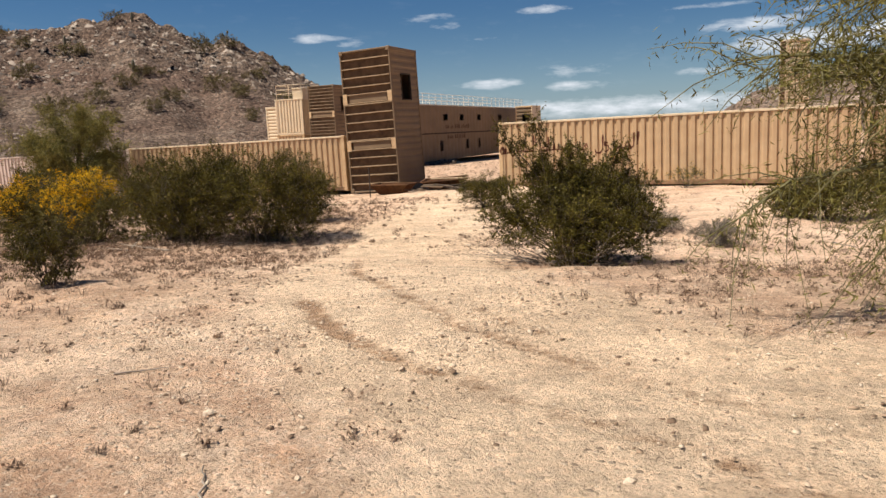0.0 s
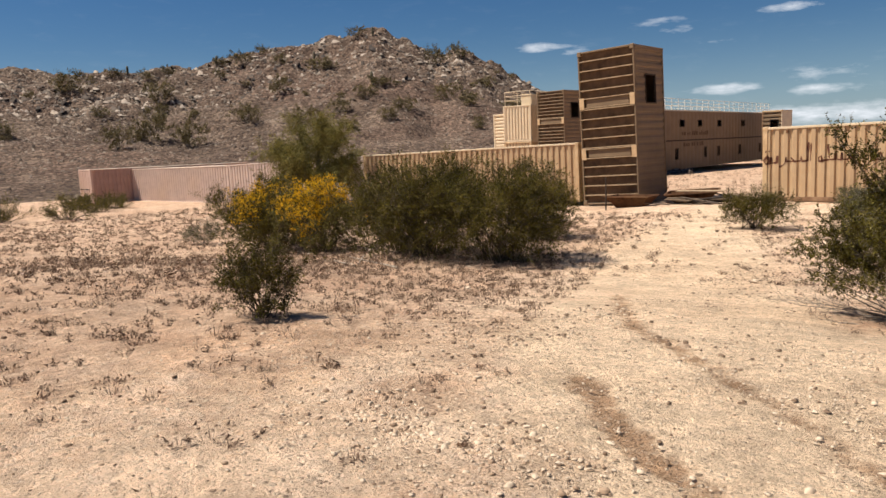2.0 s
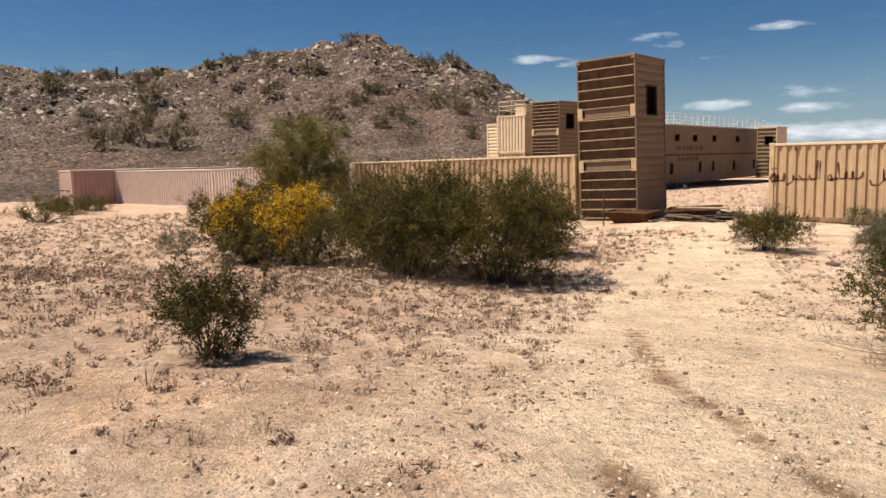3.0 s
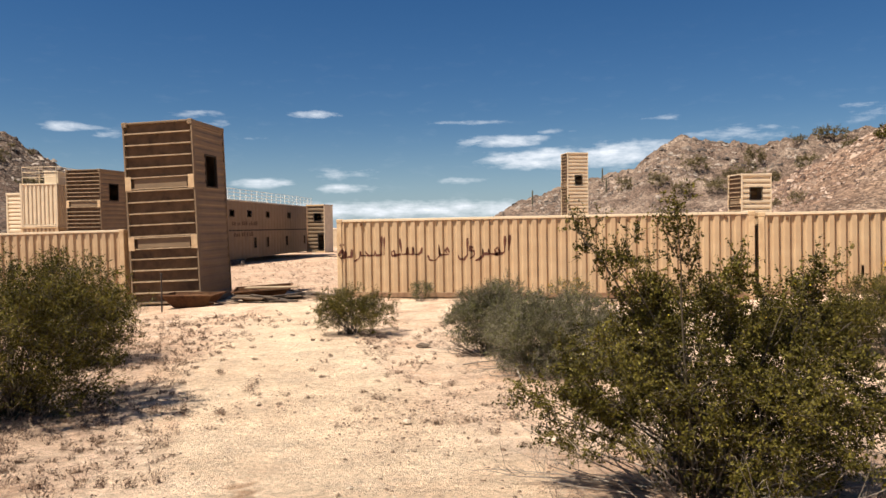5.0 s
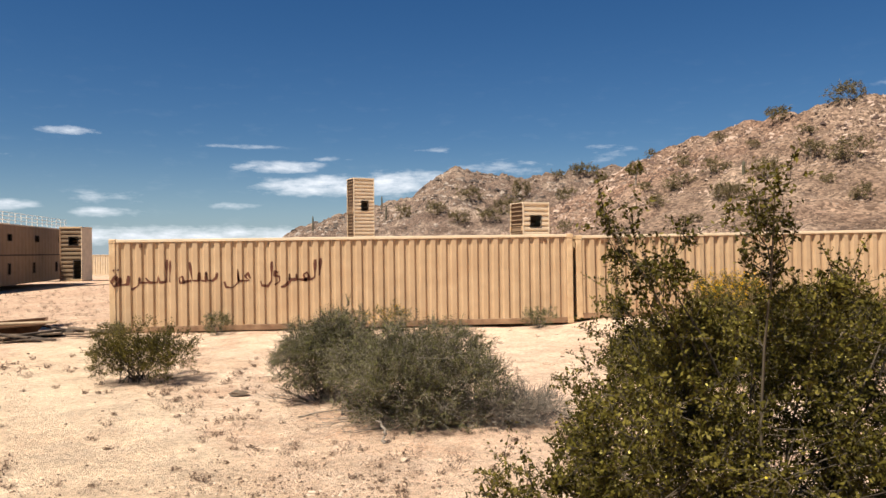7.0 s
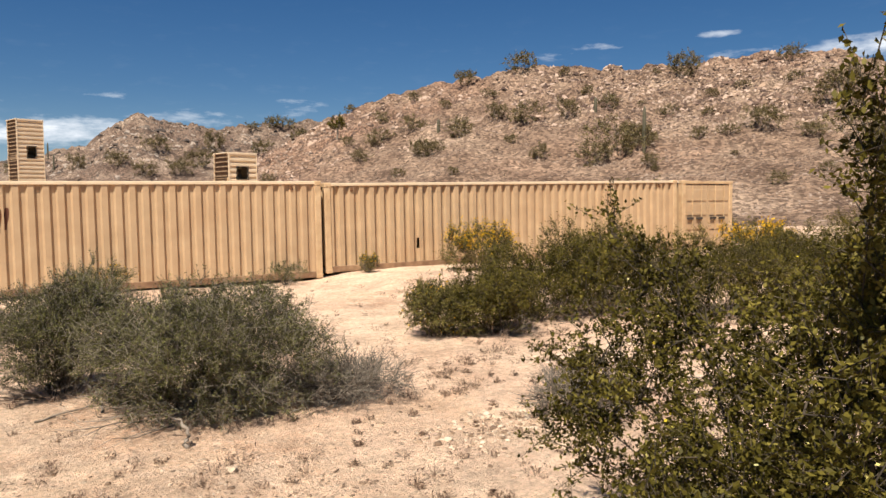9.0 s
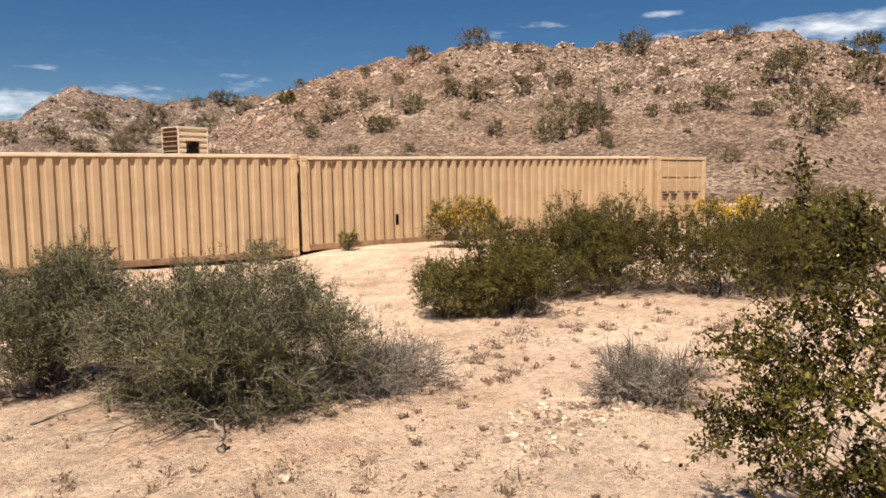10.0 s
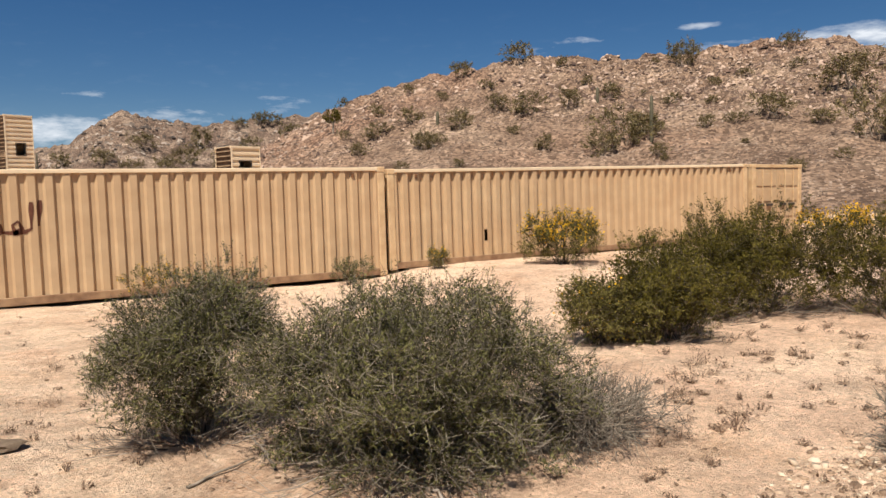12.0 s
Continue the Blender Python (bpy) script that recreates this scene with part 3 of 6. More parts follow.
RIGHT = Hill((6.0, -17.5), [(6, -0.6, 110), (12, 2.25, 120), (17, 4.85, 125), (20.4, 6.75, 128), (25, 8.45, 128), (29, 9.45, 128), (33, 10.15, 126), (36.7, 10.55, 125), (42, 10.25, 124), (47.6, 10.3, 122), (52, 10.5, 122),
                            (55.8, 10.4, 122), (59.5, 9.6, 124), (61.6, 8.7, 125), (65.2, 7.4, 126), (72, 4.9, 126), (82, 2.3, 124), (94, -0.6, 120)], 50, 1.9, 1.0)
RIGHT.build("hill_right", M_HILL_R, "pale rocky desert hillside with scattered shrubs", 420, 130)
FAR = Hill((6.0, -17.5), [(-9, -0.4, 235), (-5.8, 1.9, 235), (-1.7, 3.1, 238), (3.4, 4.5, 240), (4.7, 5.7, 240), (6.9, 6.8, 240), (8.6, 6.2, 240), (12.1, 5.8, 245), (14.8, 6.1, 245), (17.8, 6.3, 250), (21.8, 6.7, 255), (27, 5.5, 255), (34, 3, 255)], 120, 1.9, 1.6)
FAR.build("hill_far", M_HILL_FAR, "distant rocky brown hill with a pale scar", 260, 90)
BACK = Hill((8.0, -20.0), [(98, 0.4, 700), (120, 1.6, 800), (150, 1.2, 900), (185, 2.1, 900), (215, 1.4, 850), (240, 0.4, 800)], 500, 2.0, 3.0)
BACK.build("hill_behind", M_HILL_FAR, "low brown hills along the horizon", 90, 20)


# ---- shipping containers ----
def corrugation(x, pitch, depth):
    """Depth of a trapezoid rib at x: flats joined by slopes."""
    p = (x / pitch) % 1.0
    return depth * float(np.clip(np.interp(p, [0, 0.26, 0.42, 0.68, 0.84, 1.0], [0, 0, 1, 1, 0, 0]), 0, 1))


def rib_sheet(length, z0, z1, pitch, depth, holes=(), thick=0.012):
    """A corrugated sheet in the xz plane, ribs running along z; outer face at y = 0 with ribs inwards (+y). holes: (x0, x1, z0, z1)."""
    knots = {0.0, length}
    n = int(round(length / pitch))
    pitch = length / n
    for i in range(n):
        knots.update(i * pitch + q * pitch for q in (0.0, 0.26, 0.42, 0.68, 0.84))
    for h in holes:
        knots.update(h[:2])
    xs = []
    for k in sorted(k for k in knots if 0 <= k <= length):
        if not xs or k - xs[-1] > 1e-4:
            xs.append(k)
    zs = sorted({z0, z1, *(q for h in holes for q in h[2:])})
    bm = bmesh.new()
    g = [[[bm.verts.new((x, corrugation(x + 1e-6, pitch, depth) + off, z)) for z in zs] for x in xs] for off in (0.0, thick)]

    def solid(i, j):
        if not (0 <= i < len(xs) - 1 and 0 <= j < len(zs) - 1):
            return False
        cx, cz = (xs[i] + xs[i + 1]) / 2, (zs[j] + zs[j + 1]) / 2
        return not any(h[0] < cx < h[1] and h[2] < cz < h[3] for h in holes)

    f, b = g
    for i in range(len(xs) - 1):
        for j in range(len(zs) - 1):
            if not solid(i, j):
                continue
            bm.faces.new((f[i][j], f[i + 1][j], f[i + 1][j + 1], f[i][j + 1]))
            bm.faces.new((b[i][j], b[i][j + 1], b[i + 1][j + 1], b[i + 1][j]))
            for (di, dj), (p, q) in (((-1, 0), ((i, j), (i, j + 1))), ((1, 0), ((i + 1, j + 1), (i + 1, j))), ((0, -1), ((i + 1, j), (i, j))), ((0, 1), ((i, j + 1), (i + 1, j + 1)))):
                if not solid(i + di, j + dj):
                    bm.faces.new((f[p[0]][p[1]], f[q[0]][q[1]], b[q[0]][q[1]], b[p[0]][p[1]]))
    return bm


def moved(bm, m):
    bmesh.ops.transform(bm, matrix=m, verts=bm.verts[:])
    if m.determinant() < 0:
        bmesh.ops.reverse_faces(bm, faces=bm.faces[:])
    return bm


def door_leaf(root, x, y0, y1, h, mat, rail):
    """One door leaf in the plane x with panels, two lock rods and hinges, facing -x."""
    leaf = part("door", box_bm((x, y0, 0.15), (x + 0.05, y1, h - 0.13), 0.008), mat, root)
    for k in range(4):
        z = 0.22 + k * (h - 0.42) / 4
        part("door_panel", box_bm((x - 0.022, y0 + 0.08, z), (x - 0.002, y1 - 0.08, z + (h - 0.42) / 4 - 0.09), 0.012), mat, leaf)
    for q in (0.3, 0.7):
        y = y0 + (y1 - y0) * q
        part_mesh("lock_rod", tube_mesh("lock_rod", [[(x - 0.05, y, 0.16), (x - 0.05, y, h - 0.14)]], [[0.018, 0.018]], rail, 6), leaf)
        part("lock_handle", box_bm((x - 0.085, y - 0.03, 1.05), (x - 0.05, y + 0.26, 1.13), 0.006), M_SEAM, leaf, "dark lock handle")
    return leaf


def container(name, label, length, width, height, m, wall, rail, roof, doors=None, holes=(), beams=False, end_wall=None, pitch=0.28, back_holes=(), group="", inner=None, depth=0.05, beam_gap=0.36, beam_w=0.022):
    """A freight container: local x along it, y across, z up, origin at a bottom corner. holes open the y = 0 wall, back_holes the far wall."""
    root = tagged(new(name), label, "shipping container", group)
    root.matrix_world = m
    post = 0.16
    z0, z1 = 0.16, height - 0.07
    side = rib_sheet(length - 2 * post, z0, z1, pitch, depth, [(a - post, b - post, c, d) for a, b, c, d in holes])
    part("side_wall", moved(side, pose(post, 0.025, 0)), wall, root)
    side = rib_sheet(length - 2 * post, z0, z1, pitch, depth, [(a - post, b - post, c, d) for a, b, c, d in back_holes])
    part("side_wall", moved(side, Matrix.Translation((post, width - 0.025, 0)) @ Matrix.Diagonal((1, -1, 1, 1))), wall, root)
    far = rib_sheet(width - 2 * post, z0, z1, 0.26, 0.045)
    part("end_wall", moved(far, pose(length - 0.025, post, 0, 0, 0, 90)), end_wall or wall, root)
    if doors:
        mid = width / 2
        door_leaf(root, 0.03, post - 0.02, mid - 0.01, height, doors, rail)
        door_leaf(root, 0.03, mid + 0.01, width - post + 0.02, height, doors, rail)
    else:
        near = rib_sheet(width - 2 * post, z0, z1, 0.26, 0.045)
        part("end_wall", moved(near, pose(0.025, width - post, 0, 0, 0, -90)), end_wall or wall, root)
    part("roof", box_bm((0.06, 0.05, height - 0.055), (length - 0.06, width - 0.05, height - 0.012), 0.004), roof, root)
    part("floor", box_bm((0.06, 0.05, 0.12), (length - 0.06, width - 0.05, 0.155), 0.004), M_BROWN, root)
    for x in (0, length - post):
        for y in (0, width - post):
            part("corner_post", box_bm((x, y, 0.118), (x + post, y + post, height - 0.118), 0.012), rail, root)
            for z in (0, height - 0.118):
                c = box_bm((x - 0.006, y - 0.006, z - 0.003), (x + post + 0.012, y + post + 0.006, z + 0.121), 0.014)
                c = box_bm((x + 0.045, y - 0.010 if y == 0 else y + post - 0.004, z + 0.03), (x + 0.105, y + 0.004 if y == 0 else y + post + 0.010, z + 0.09), 0.0, c)
                part("corner_casting", c, rail, root)
    for y in (0.004, width - 0.064):
        # tan containers: top edge highlight painted cream, bottom rail rust with painted shade
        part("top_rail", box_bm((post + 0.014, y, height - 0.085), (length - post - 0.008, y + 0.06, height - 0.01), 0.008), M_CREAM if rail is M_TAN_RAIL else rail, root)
        part("bottom_rail", box_bm((post + 0.014, y, 0.02), (length - post - 0.008, y + 0.06, 0.17), 0.008), M_RUST_SHADE_RAIL if rail is M_TAN_RAIL else rail, root)
    for x in (0.004, length - 0.064):
        part("end_header", box_bm((x, post + 0.01, height - 0.11), (x + 0.06, width - post - 0.01, height - 0.01), 0.008), rail, root)
        part("end_sill", box_bm((x, post + 0.01, 0.01), (x + 0.06, width - post - 0.01, 0.14), 0.008), rail, root)
    if beams:
        n = int(length / beam_gap)
        for i in range(1, n):
            x = i * length / n
            if any(abs(x - q * length) < 0.24 for q in (0.335, 0.665)):
                continue
            c = box_bm((x - beam_w, 0.075, 0.005), (x + beam_w, width - 0.075, 0.115), 0.006)
            c = box_bm((x - beam_w * 1.6, 0.075, 0.0), (x + beam_w, width - 0.075, 0.012), 0.0, c)
            part("cross_beam", c, M_BEAM, root)
        for q in (0.335, 0.665):
            x = q * length
            for a, b in ((-0.2, -0.165), (0.165, 0.2)):
                part("cross_beam", box_bm((x + a, 0.075, -0.002), (x + b, width - 0.075, 0.115), 0.004), M_BEAM, root)
            part("pocket_plate", box_bm((x - 0.155, 0.3, 0.06), (x + 0.155, width - 0.3, 0.075), 0.004), M_SHELL, root)
            for y in (0.02, width - 0.23):
                part("pocket_flange", box_bm((x - 0.225, y, -0.012), (x + 0.225, y + 0.21, -0.004), 0.003), M_TAN_RAIL, root)
    for h, y, d in [(h, 0.0, 1) for h in holes] + [(h, width, -1) for h in back_holes]:
        if h[1] - h[0] < 0.2:
            continue
        f = bmesh.new()
        for lo, hi in (((h[0] - 0.05, h[2] - 0.05), (h[1] + 0.05, h[2])), ((h[0] - 0.05, h[3]), (h[1] + 0.05, h[3] + 0.05)), ((h[0] - 0.05, h[2]), (h[0], h[3])), ((h[1], h[2]), (h[1] + 0.05, h[3]))):
            box_bm((lo[0], min(y + 0.01 * d, y + 0.09 * d), lo[1]), (hi[0], max(y + 0.01 * d, y + 0.09 * d), hi[1]), 0.0, f)
        part("window_frame", f, M_SEAM, root, "dark window frame cut in the wall")
    # added near-black sheet: paints the shade seen through the windows
    if inner:
        part("interior_shade_sheet", box_bm((0.3, 0.25, 0.2), (length - 0.3, width - 0.25, 0.24)), M_BLACK, root)
    return root


def lying(x, y, z, turn):
    return pose(x, y, z, 0, 0, turn)


def standing(x, y, z, turn=0.0, lean=0.0):
    """Stood on end with its underside to -y: local x up, local y to +x, local z to +y."""
    return pose(x, y, z, 0, -lean, turn) @ Matrix(((0, 1, 0, 0), (0, 0, 1, 0), (1, 0, 0, 0), (0, 0, 0, 1)))


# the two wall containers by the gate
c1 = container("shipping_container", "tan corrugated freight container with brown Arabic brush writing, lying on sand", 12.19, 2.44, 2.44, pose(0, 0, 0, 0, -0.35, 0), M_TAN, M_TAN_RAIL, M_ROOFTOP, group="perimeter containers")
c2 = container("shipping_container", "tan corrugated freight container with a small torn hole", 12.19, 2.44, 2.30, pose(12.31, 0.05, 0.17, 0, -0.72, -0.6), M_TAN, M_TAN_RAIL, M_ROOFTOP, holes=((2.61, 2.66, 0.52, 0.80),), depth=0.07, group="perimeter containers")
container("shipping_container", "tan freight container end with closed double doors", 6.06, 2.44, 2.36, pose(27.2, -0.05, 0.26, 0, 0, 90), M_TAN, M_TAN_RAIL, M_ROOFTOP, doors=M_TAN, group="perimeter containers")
# the wall to the west
container("shipping_container", "tan corrugated freight container behind shrubs", 12.19, 2.44, 2.44, pose(-19.75, -1.35, -0.42, 0, -0.9, 8.4), M_TAN, M_TAN_RAIL, M_ROOFTOP, group="perimeter containers")
container("shipping_container", "faded pinkish tan freight container in the shade of a tree", 12.19, 2.44, 2.44, pose(-31.95, -2.45, -0.70, 0, -1.2, 5.4), M_PINK_PALE, M_PINK_PALE, M_ROOFTOP, group="perimeter containers")
container("shipping_container", "sun-faded pink corrugated freight container", 12.19, 2.44, 2.44, pose(-44.2, -3.75, -0.80, 0, -0.4, 6.0), M_PINK_PALE, M_PINK_PALE, M_ROOFTOP, group="perimeter containers")
container("shipping_container", "pink freight container, walls coloured darker for shade, with pale pink double doors", 12.19, 2.44, 2.5, pose(-44.1, -6.65, -0.74, 0, 0, 90), M_PINK_SHADED, M_PINK, M_ROOFTOP, doors=M_PINK, group="perimeter containers")

# towers of containers stood on end
container("container_tower", "brown container stood on end, underside beams outwards, one window", 6.06, 2.44, 2.6, standing(-7.33, 0.19, -0.32, 5.3, 2.0), M_SHELL, M_SHELL, M_BROWN, beams=True, beam_w=0.017, depth=0.022, back_holes=((3.9, 4.95, 0.98, 1.82),), group="container towers", inner=True)
container("container_tower", "brown container tower with ribbed underside behind the wall", 6.4, 2.44, 2.6, standing(-24.35, 18.4, -0.45), M_SHELL, M_SHELL, M_BROWN, beams=True, beam_gap=0.235, beam_w=0.016, depth=0.022, back_holes=((4.5, 5.5, 0.9, 1.75),), group="container towers", inner=True)
container("container_tower", "slim tan tower of ribbed container steel with a window", 10.9, 2.44, 2.5, standing(3.83, 66.16, -0.5, -70), M_CREAM, M_CREAM, M_ROOFTOP, beams=True, pitch=0.40, depth=0.13, back_holes=((7.2, 8.3, 0.95, 1.75),), group="container towers", inner=True)
container("container_tower", "pale ribbed container tower with a dark window", 6.5, 2.44, 2.5, standing(18.5, 42.75, -0.45, -75), M_CREAM, M_CREAM, M_ROOFTOP, beams=True, pitch=0.40, depth=0.13, back_holes=((4.45, 5.4, 0.75, 1.7),), group="container towers", inner=True)
container("container_tower", "ribbed container stood on end with a window and doorway", 5.3, 2.44, 2.15, standing(-23.5, 57.74, -0.58, -92), M_SHELL, M_TAN_RAIL, M_ROOFTOP, pitch=0.42, depth=0.12, back_holes=((3.5, 4.3, 0.9, 1.75), (0.25, 2.0, 1.35, 2.1)), group="container towers", inner=True)
box = container("shipping_container", "cream ribbed container raised above the wall, with a roof railing", 6.06, 2.44, 2.75, lying(-25.6, 19.2, 2.45, 100), M_CREAM, M_CREAM, M_ROOFTOP, group="raised containers")
base_box = container("shipping_container", "tan container that carries the raised one", 6.06, 2.44, 2.9, lying(-25.6, 19.2, -0.45, 100), M_TAN, M_TAN_RAIL, M_ROOFTOP, group="raised containers")
container("container_tower", "narrow ribbed tower behind the raised container", 5.4, 2.44, 2.5, standing(-33.4, 26.0, -0.5, -90), M_CREAM, M_CREAM, M_ROOFTOP, group="container towers")
for i in range(2):
    container("shipping_container", "far tan corrugated container closing the yard", 12.19, 2.44, 2.5, lying(-33.5 + 12.5 * i, 71.5, -0.55, 3), M_CREAM, M_CREAM, M_ROOFTOP, group="far containers")


def writing(root):
    """The brush writing on the gate container, word by word, laid on the ribs. Wall metres."""
    words = ("5.38,1.88 5.34,1.42|5.24,1.85 5.22,1.38 5.14,1.33 4.97,1.31 4.93,1.45 5.02,1.52 5.08,1.38 4.97,1.31 4.76,1.33 4.75,1.47 4.75,1.33 4.56,1.33 4.56,1.48 4.58,1.29 4.46,1.17 4.33,1.13|4.27,1.51 4.19,1.55 4.18,1.44 4.30,1.41 4.31,1.29 4.18,1.19|4.11,1.81 4.10,1.30 3.99,1.16 3.85,1.19 3.82,1.30",
             "3.55,1.38 3.49,1.52 3.41,1.43 3.53,1.32 3.25,1.31 3.23,1.62 3.25,1.29 3.10,1.14 2.93,1.16 2.88,1.30",
             "2.71,1.54 2.68,1.40 2.57,1.33 2.46,1.34 2.43,1.55 2.42,1.33 2.28,1.34 2.25,1.54 2.23,1.34 2.07,1.34 2.00,1.82|2.04,1.34 1.86,1.31 1.83,1.46 1.73,1.41 1.75,1.29 1.89,1.30",
             "1.52,1.87 1.50,1.32|1.43,1.90 1.41,1.32 1.26,1.31 1.21,1.47 1.18,1.31 1.01,1.31 0.89,1.43 0.99,1.31 0.76,1.31 0.75,1.44 0.72,1.24 0.54,1.13|0.48,1.50 0.46,1.28 0.27,1.26 0.26,1.44 0.25,1.26 0.12,1.23 0.05,1.35 0.16,1.48 0.23,1.34 0.14,1.23|0.10,1.65 0.14,1.63|0.19,1.66 0.23,1.64")
    n = int(round((12.19 - 0.32) / 0.28))
    pitch = (12.19 - 0.32) / n

    def depth(x):
        return -0.012 if x < 0.17 else 0.025 + corrugation(x - 0.16, pitch, 0.05)

    rng = np.random.default_rng(5)
    for word in words:
        bm = bmesh.new()
        for stroke in word.split("|"):
            pts = [Vector([float(q) for q in p.split(",")]) for p in stroke.split()]
            fine = []
            for i in range(len(pts) - 1):
                p1, p2 = pts[i], pts[i + 1]
                steps = max(2, int((p2 - p1).length / 0.018))
                for k in range(steps):
                    t = k / steps
                    fine.append(p1.lerp(p2, t))
            fine.append(pts[-1])
            w = 0.033 * rng.uniform(0.85, 1.2)
            prev = None
            for i, p in enumerate(fine):
                a, b = fine[max(i - 2, 0)], fine[min(i + 2, len(fine) - 1)]
                d = (b - a).normalized() if (b - a).length > 1e-6 else Vector((1, 0))
                side = Vector((-d.y, d.x)) * w * (0.8 + 0.35 * math.sin(i * 0.21))
                row = [bm.verts.new((q.x, depth(q.x) - 0.008, q.y)) for q in (p - side, p - side * 0.5, p, p + side * 0.5, p + side)]
                if prev:
                    for k in range(4):
                        bm.faces.new((prev[k], row[k], row[k + 1], prev[k + 1]))
                prev = row
        bmesh.ops.recalc_face_normals(bm, faces=bm.faces[:])
        part("painted_word", bm, M_WRITING, root, "brown brush-painted Arabic word")


writing(c1)
for x in (0.75, 11.4):
    part("tie_bracket", box_bm((x, -0.004, 2.22), (x + 0.07, 0.06, 2.31), 0.008), M_RUST, c1, "small rusty bracket")
for x in (0.7, 11.4):
    part("tie_bracket", box_bm((x, -0.004, 2.08), (x + 0.07, 0.06, 2.17), 0.008), M_RUST, c2, "small rusty bracket")


# ---- the long building ----
def long_building():
    root = tagged(new("long_building"), "long two-storey tan building of stacked containers with small square windows", "building")
    root.matrix_world = pose(-22.6, 29.0, -0.6, 0, 0, 96.0)
    L, H, W = 35.5, 2.6, 6.0
    wins_up = [1.2, 8.83, 13.09, 18.19, 25.2, 32.24]
    wins_low = [1.0, 7.88, 14.7, 18.24, 24.45, 31.16]
    for s, wins in ((0, wins_low), (1, wins_up)):
        z = s * (H + 0.03)
        holes = [(x, x + (0.55 if s == 0 else 0.95), z + (0.95 if s == 0 else 1.25), z + (1.85 if s == 0 else 1.78)) for x in wins]
        sheet = rib_sheet(L, z, z + H, 0.9, 0.02, holes, 0.05)
        part("wall", sheet, M_SHELL, root)
        for h in holes:
            f = bmesh.new()
            box_bm((h[0] - 0.05, -0.02, h[2] - 0.05), (h[1] + 0.05, 0.1, h[2]), 0, f)
            box_bm((h[0] - 0.05, -0.02, h[3]), (h[1] + 0.05, 0.1, h[3] + 0.05), 0, f)
            box_bm((h[0] - 0.05, -0.02, h[2]), (h[0], 0.1, h[3]), 0, f)
            box_bm((h[1], -0.02, h[2]), (h[1] + 0.05, 0.1, h[3]), 0, f)
            part("window_frame", f, M_SEAM, root)
    part("seam", box_bm((0, -0.03, H - 0.05), (L, 0.06, H + 0.07)), M_SEAM, root, "dark joint between the storeys")
    part("back_wall", box_bm((0, W - 0.1, 0), (L, W, 2 * H + 0.03)), M_SHELL, root)
    part("end_wall", box_bm((-0.06, 0.03, 0), (0.0, W, 2 * H + 0.03)), M_SHELL, root)
    part("end_wall", box_bm((L, 0.03, 0), (L + 0.06, W, 2 * H + 0.03)), M_SHELL, root)
    part("roof", box_bm((-0.08, -0.02, 2 * H + 0.04), (L + 0.08, W, 2 * H + 0.14), 0.01), M_ROOFTOP, root)
    part("middle_floor", box_bm((0.05, 0.08, H - 0.1), (L - 0.05, W - 0.12, H - 0.04)), M_BROWN, root)
    rz = 2 * H + 0.14
    for x in np.arange(0.1, L, 1.45):
        part_mesh("railing_post", tube_mesh("railing_post", [[(x, 0.15, rz), (x, 0.15, rz + 1.0)]], [[0.034, 0.034]], M_STEEL, 5), root)
    for h in (0.35, 0.68, 1.0):
        part_mesh("railing_bar", tube_mesh("railing_bar", [[(0.1, 0.15, rz + h), (L, 0.15, rz + h)]], [[0.028, 0.028]], M_STEEL, 5), root)
        part_mesh("railing_bar", tube_mesh("railing_bar", [[(0.1, W - 0.2, rz + h), (L, W - 0.2, rz + h)]], [[0.028, 0.028]], M_STEEL, 5), root)
    for x in np.arange(0.1, L, 2.9):
        part_mesh("railing_post", tube_mesh("railing_post", [[(x, W - 0.2, rz), (x, W - 0.2, rz + 1.0)]], [[0.034, 0.034]], M_STEEL, 5), root)
    # two faded lines of lettering that cannot be read
    rng = random.Random(3)
    for z, x0, x1 in ((3.05, 9.2, 15.6), (2.05, 9.6, 14.4)):
        x = x0
        while x < x1:
            w = rng.uniform(0.25, 0.5)
            part("faded_letter_bar", box_bm((x, -0.012, z), (x + w, -0.004, z + rng.uniform(0.25, 0.42))), M_BROWN, root, "faded dark lettering bar")
            x += w + rng.choice((0.12, 0.12, 0.4))
    return root


long_building()


def roof_railing():
    root = tagged(new("roof_railing"), "thin steel railing round the raised container's roof", "railing")
    root.matrix_world = pose(-25.6, 19.2, 5.2, 0, 0, 100)
    for x, y in ((0.1, 0.1), (2.0, 0.1), (4.0, 0.1), (5.9, 0.1), (0.1, 2.3), (2.0, 2.3), (4.0, 2.3), (5.9, 2.3), (0.1, 1.2)):
        part_mesh("railing_post", tube_mesh("railing_post", [[(x, y, 0), (x, y, 1.05)]], [[0.022, 0.022]], M_CREAM, 5), root)
    for h in (0.4, 0.72, 1.05):
        for a, b in (((0.1, 0.1), (5.9, 0.1)), ((0.1, 2.3), (5.9, 2.3)), ((0.1, 0.1), (0.1, 2.3))):
            part_mesh("railing_bar", tube_mesh("railing_bar", [[(*a, h), (*b, h)]], [[0.02, 0.02]], M_CREAM, 5), root)


roof_railing()
crate = tagged(new("roof_crate"), "cream painted crate on the raised container's roof", "crate")
crate.matrix_world = pose(-26.6, 20.3, 5.2, 0, 0, 100)
part("body", box_bm((-0.5, -0.45, 0), (0.5, 0.45, 0.75), 0.02), M_CREAM, crate)
part("lid", box_bm((-0.54, -0.49, 0.75), (0.54, 0.49, 0.83), 0.01), M_CREAM, crate)


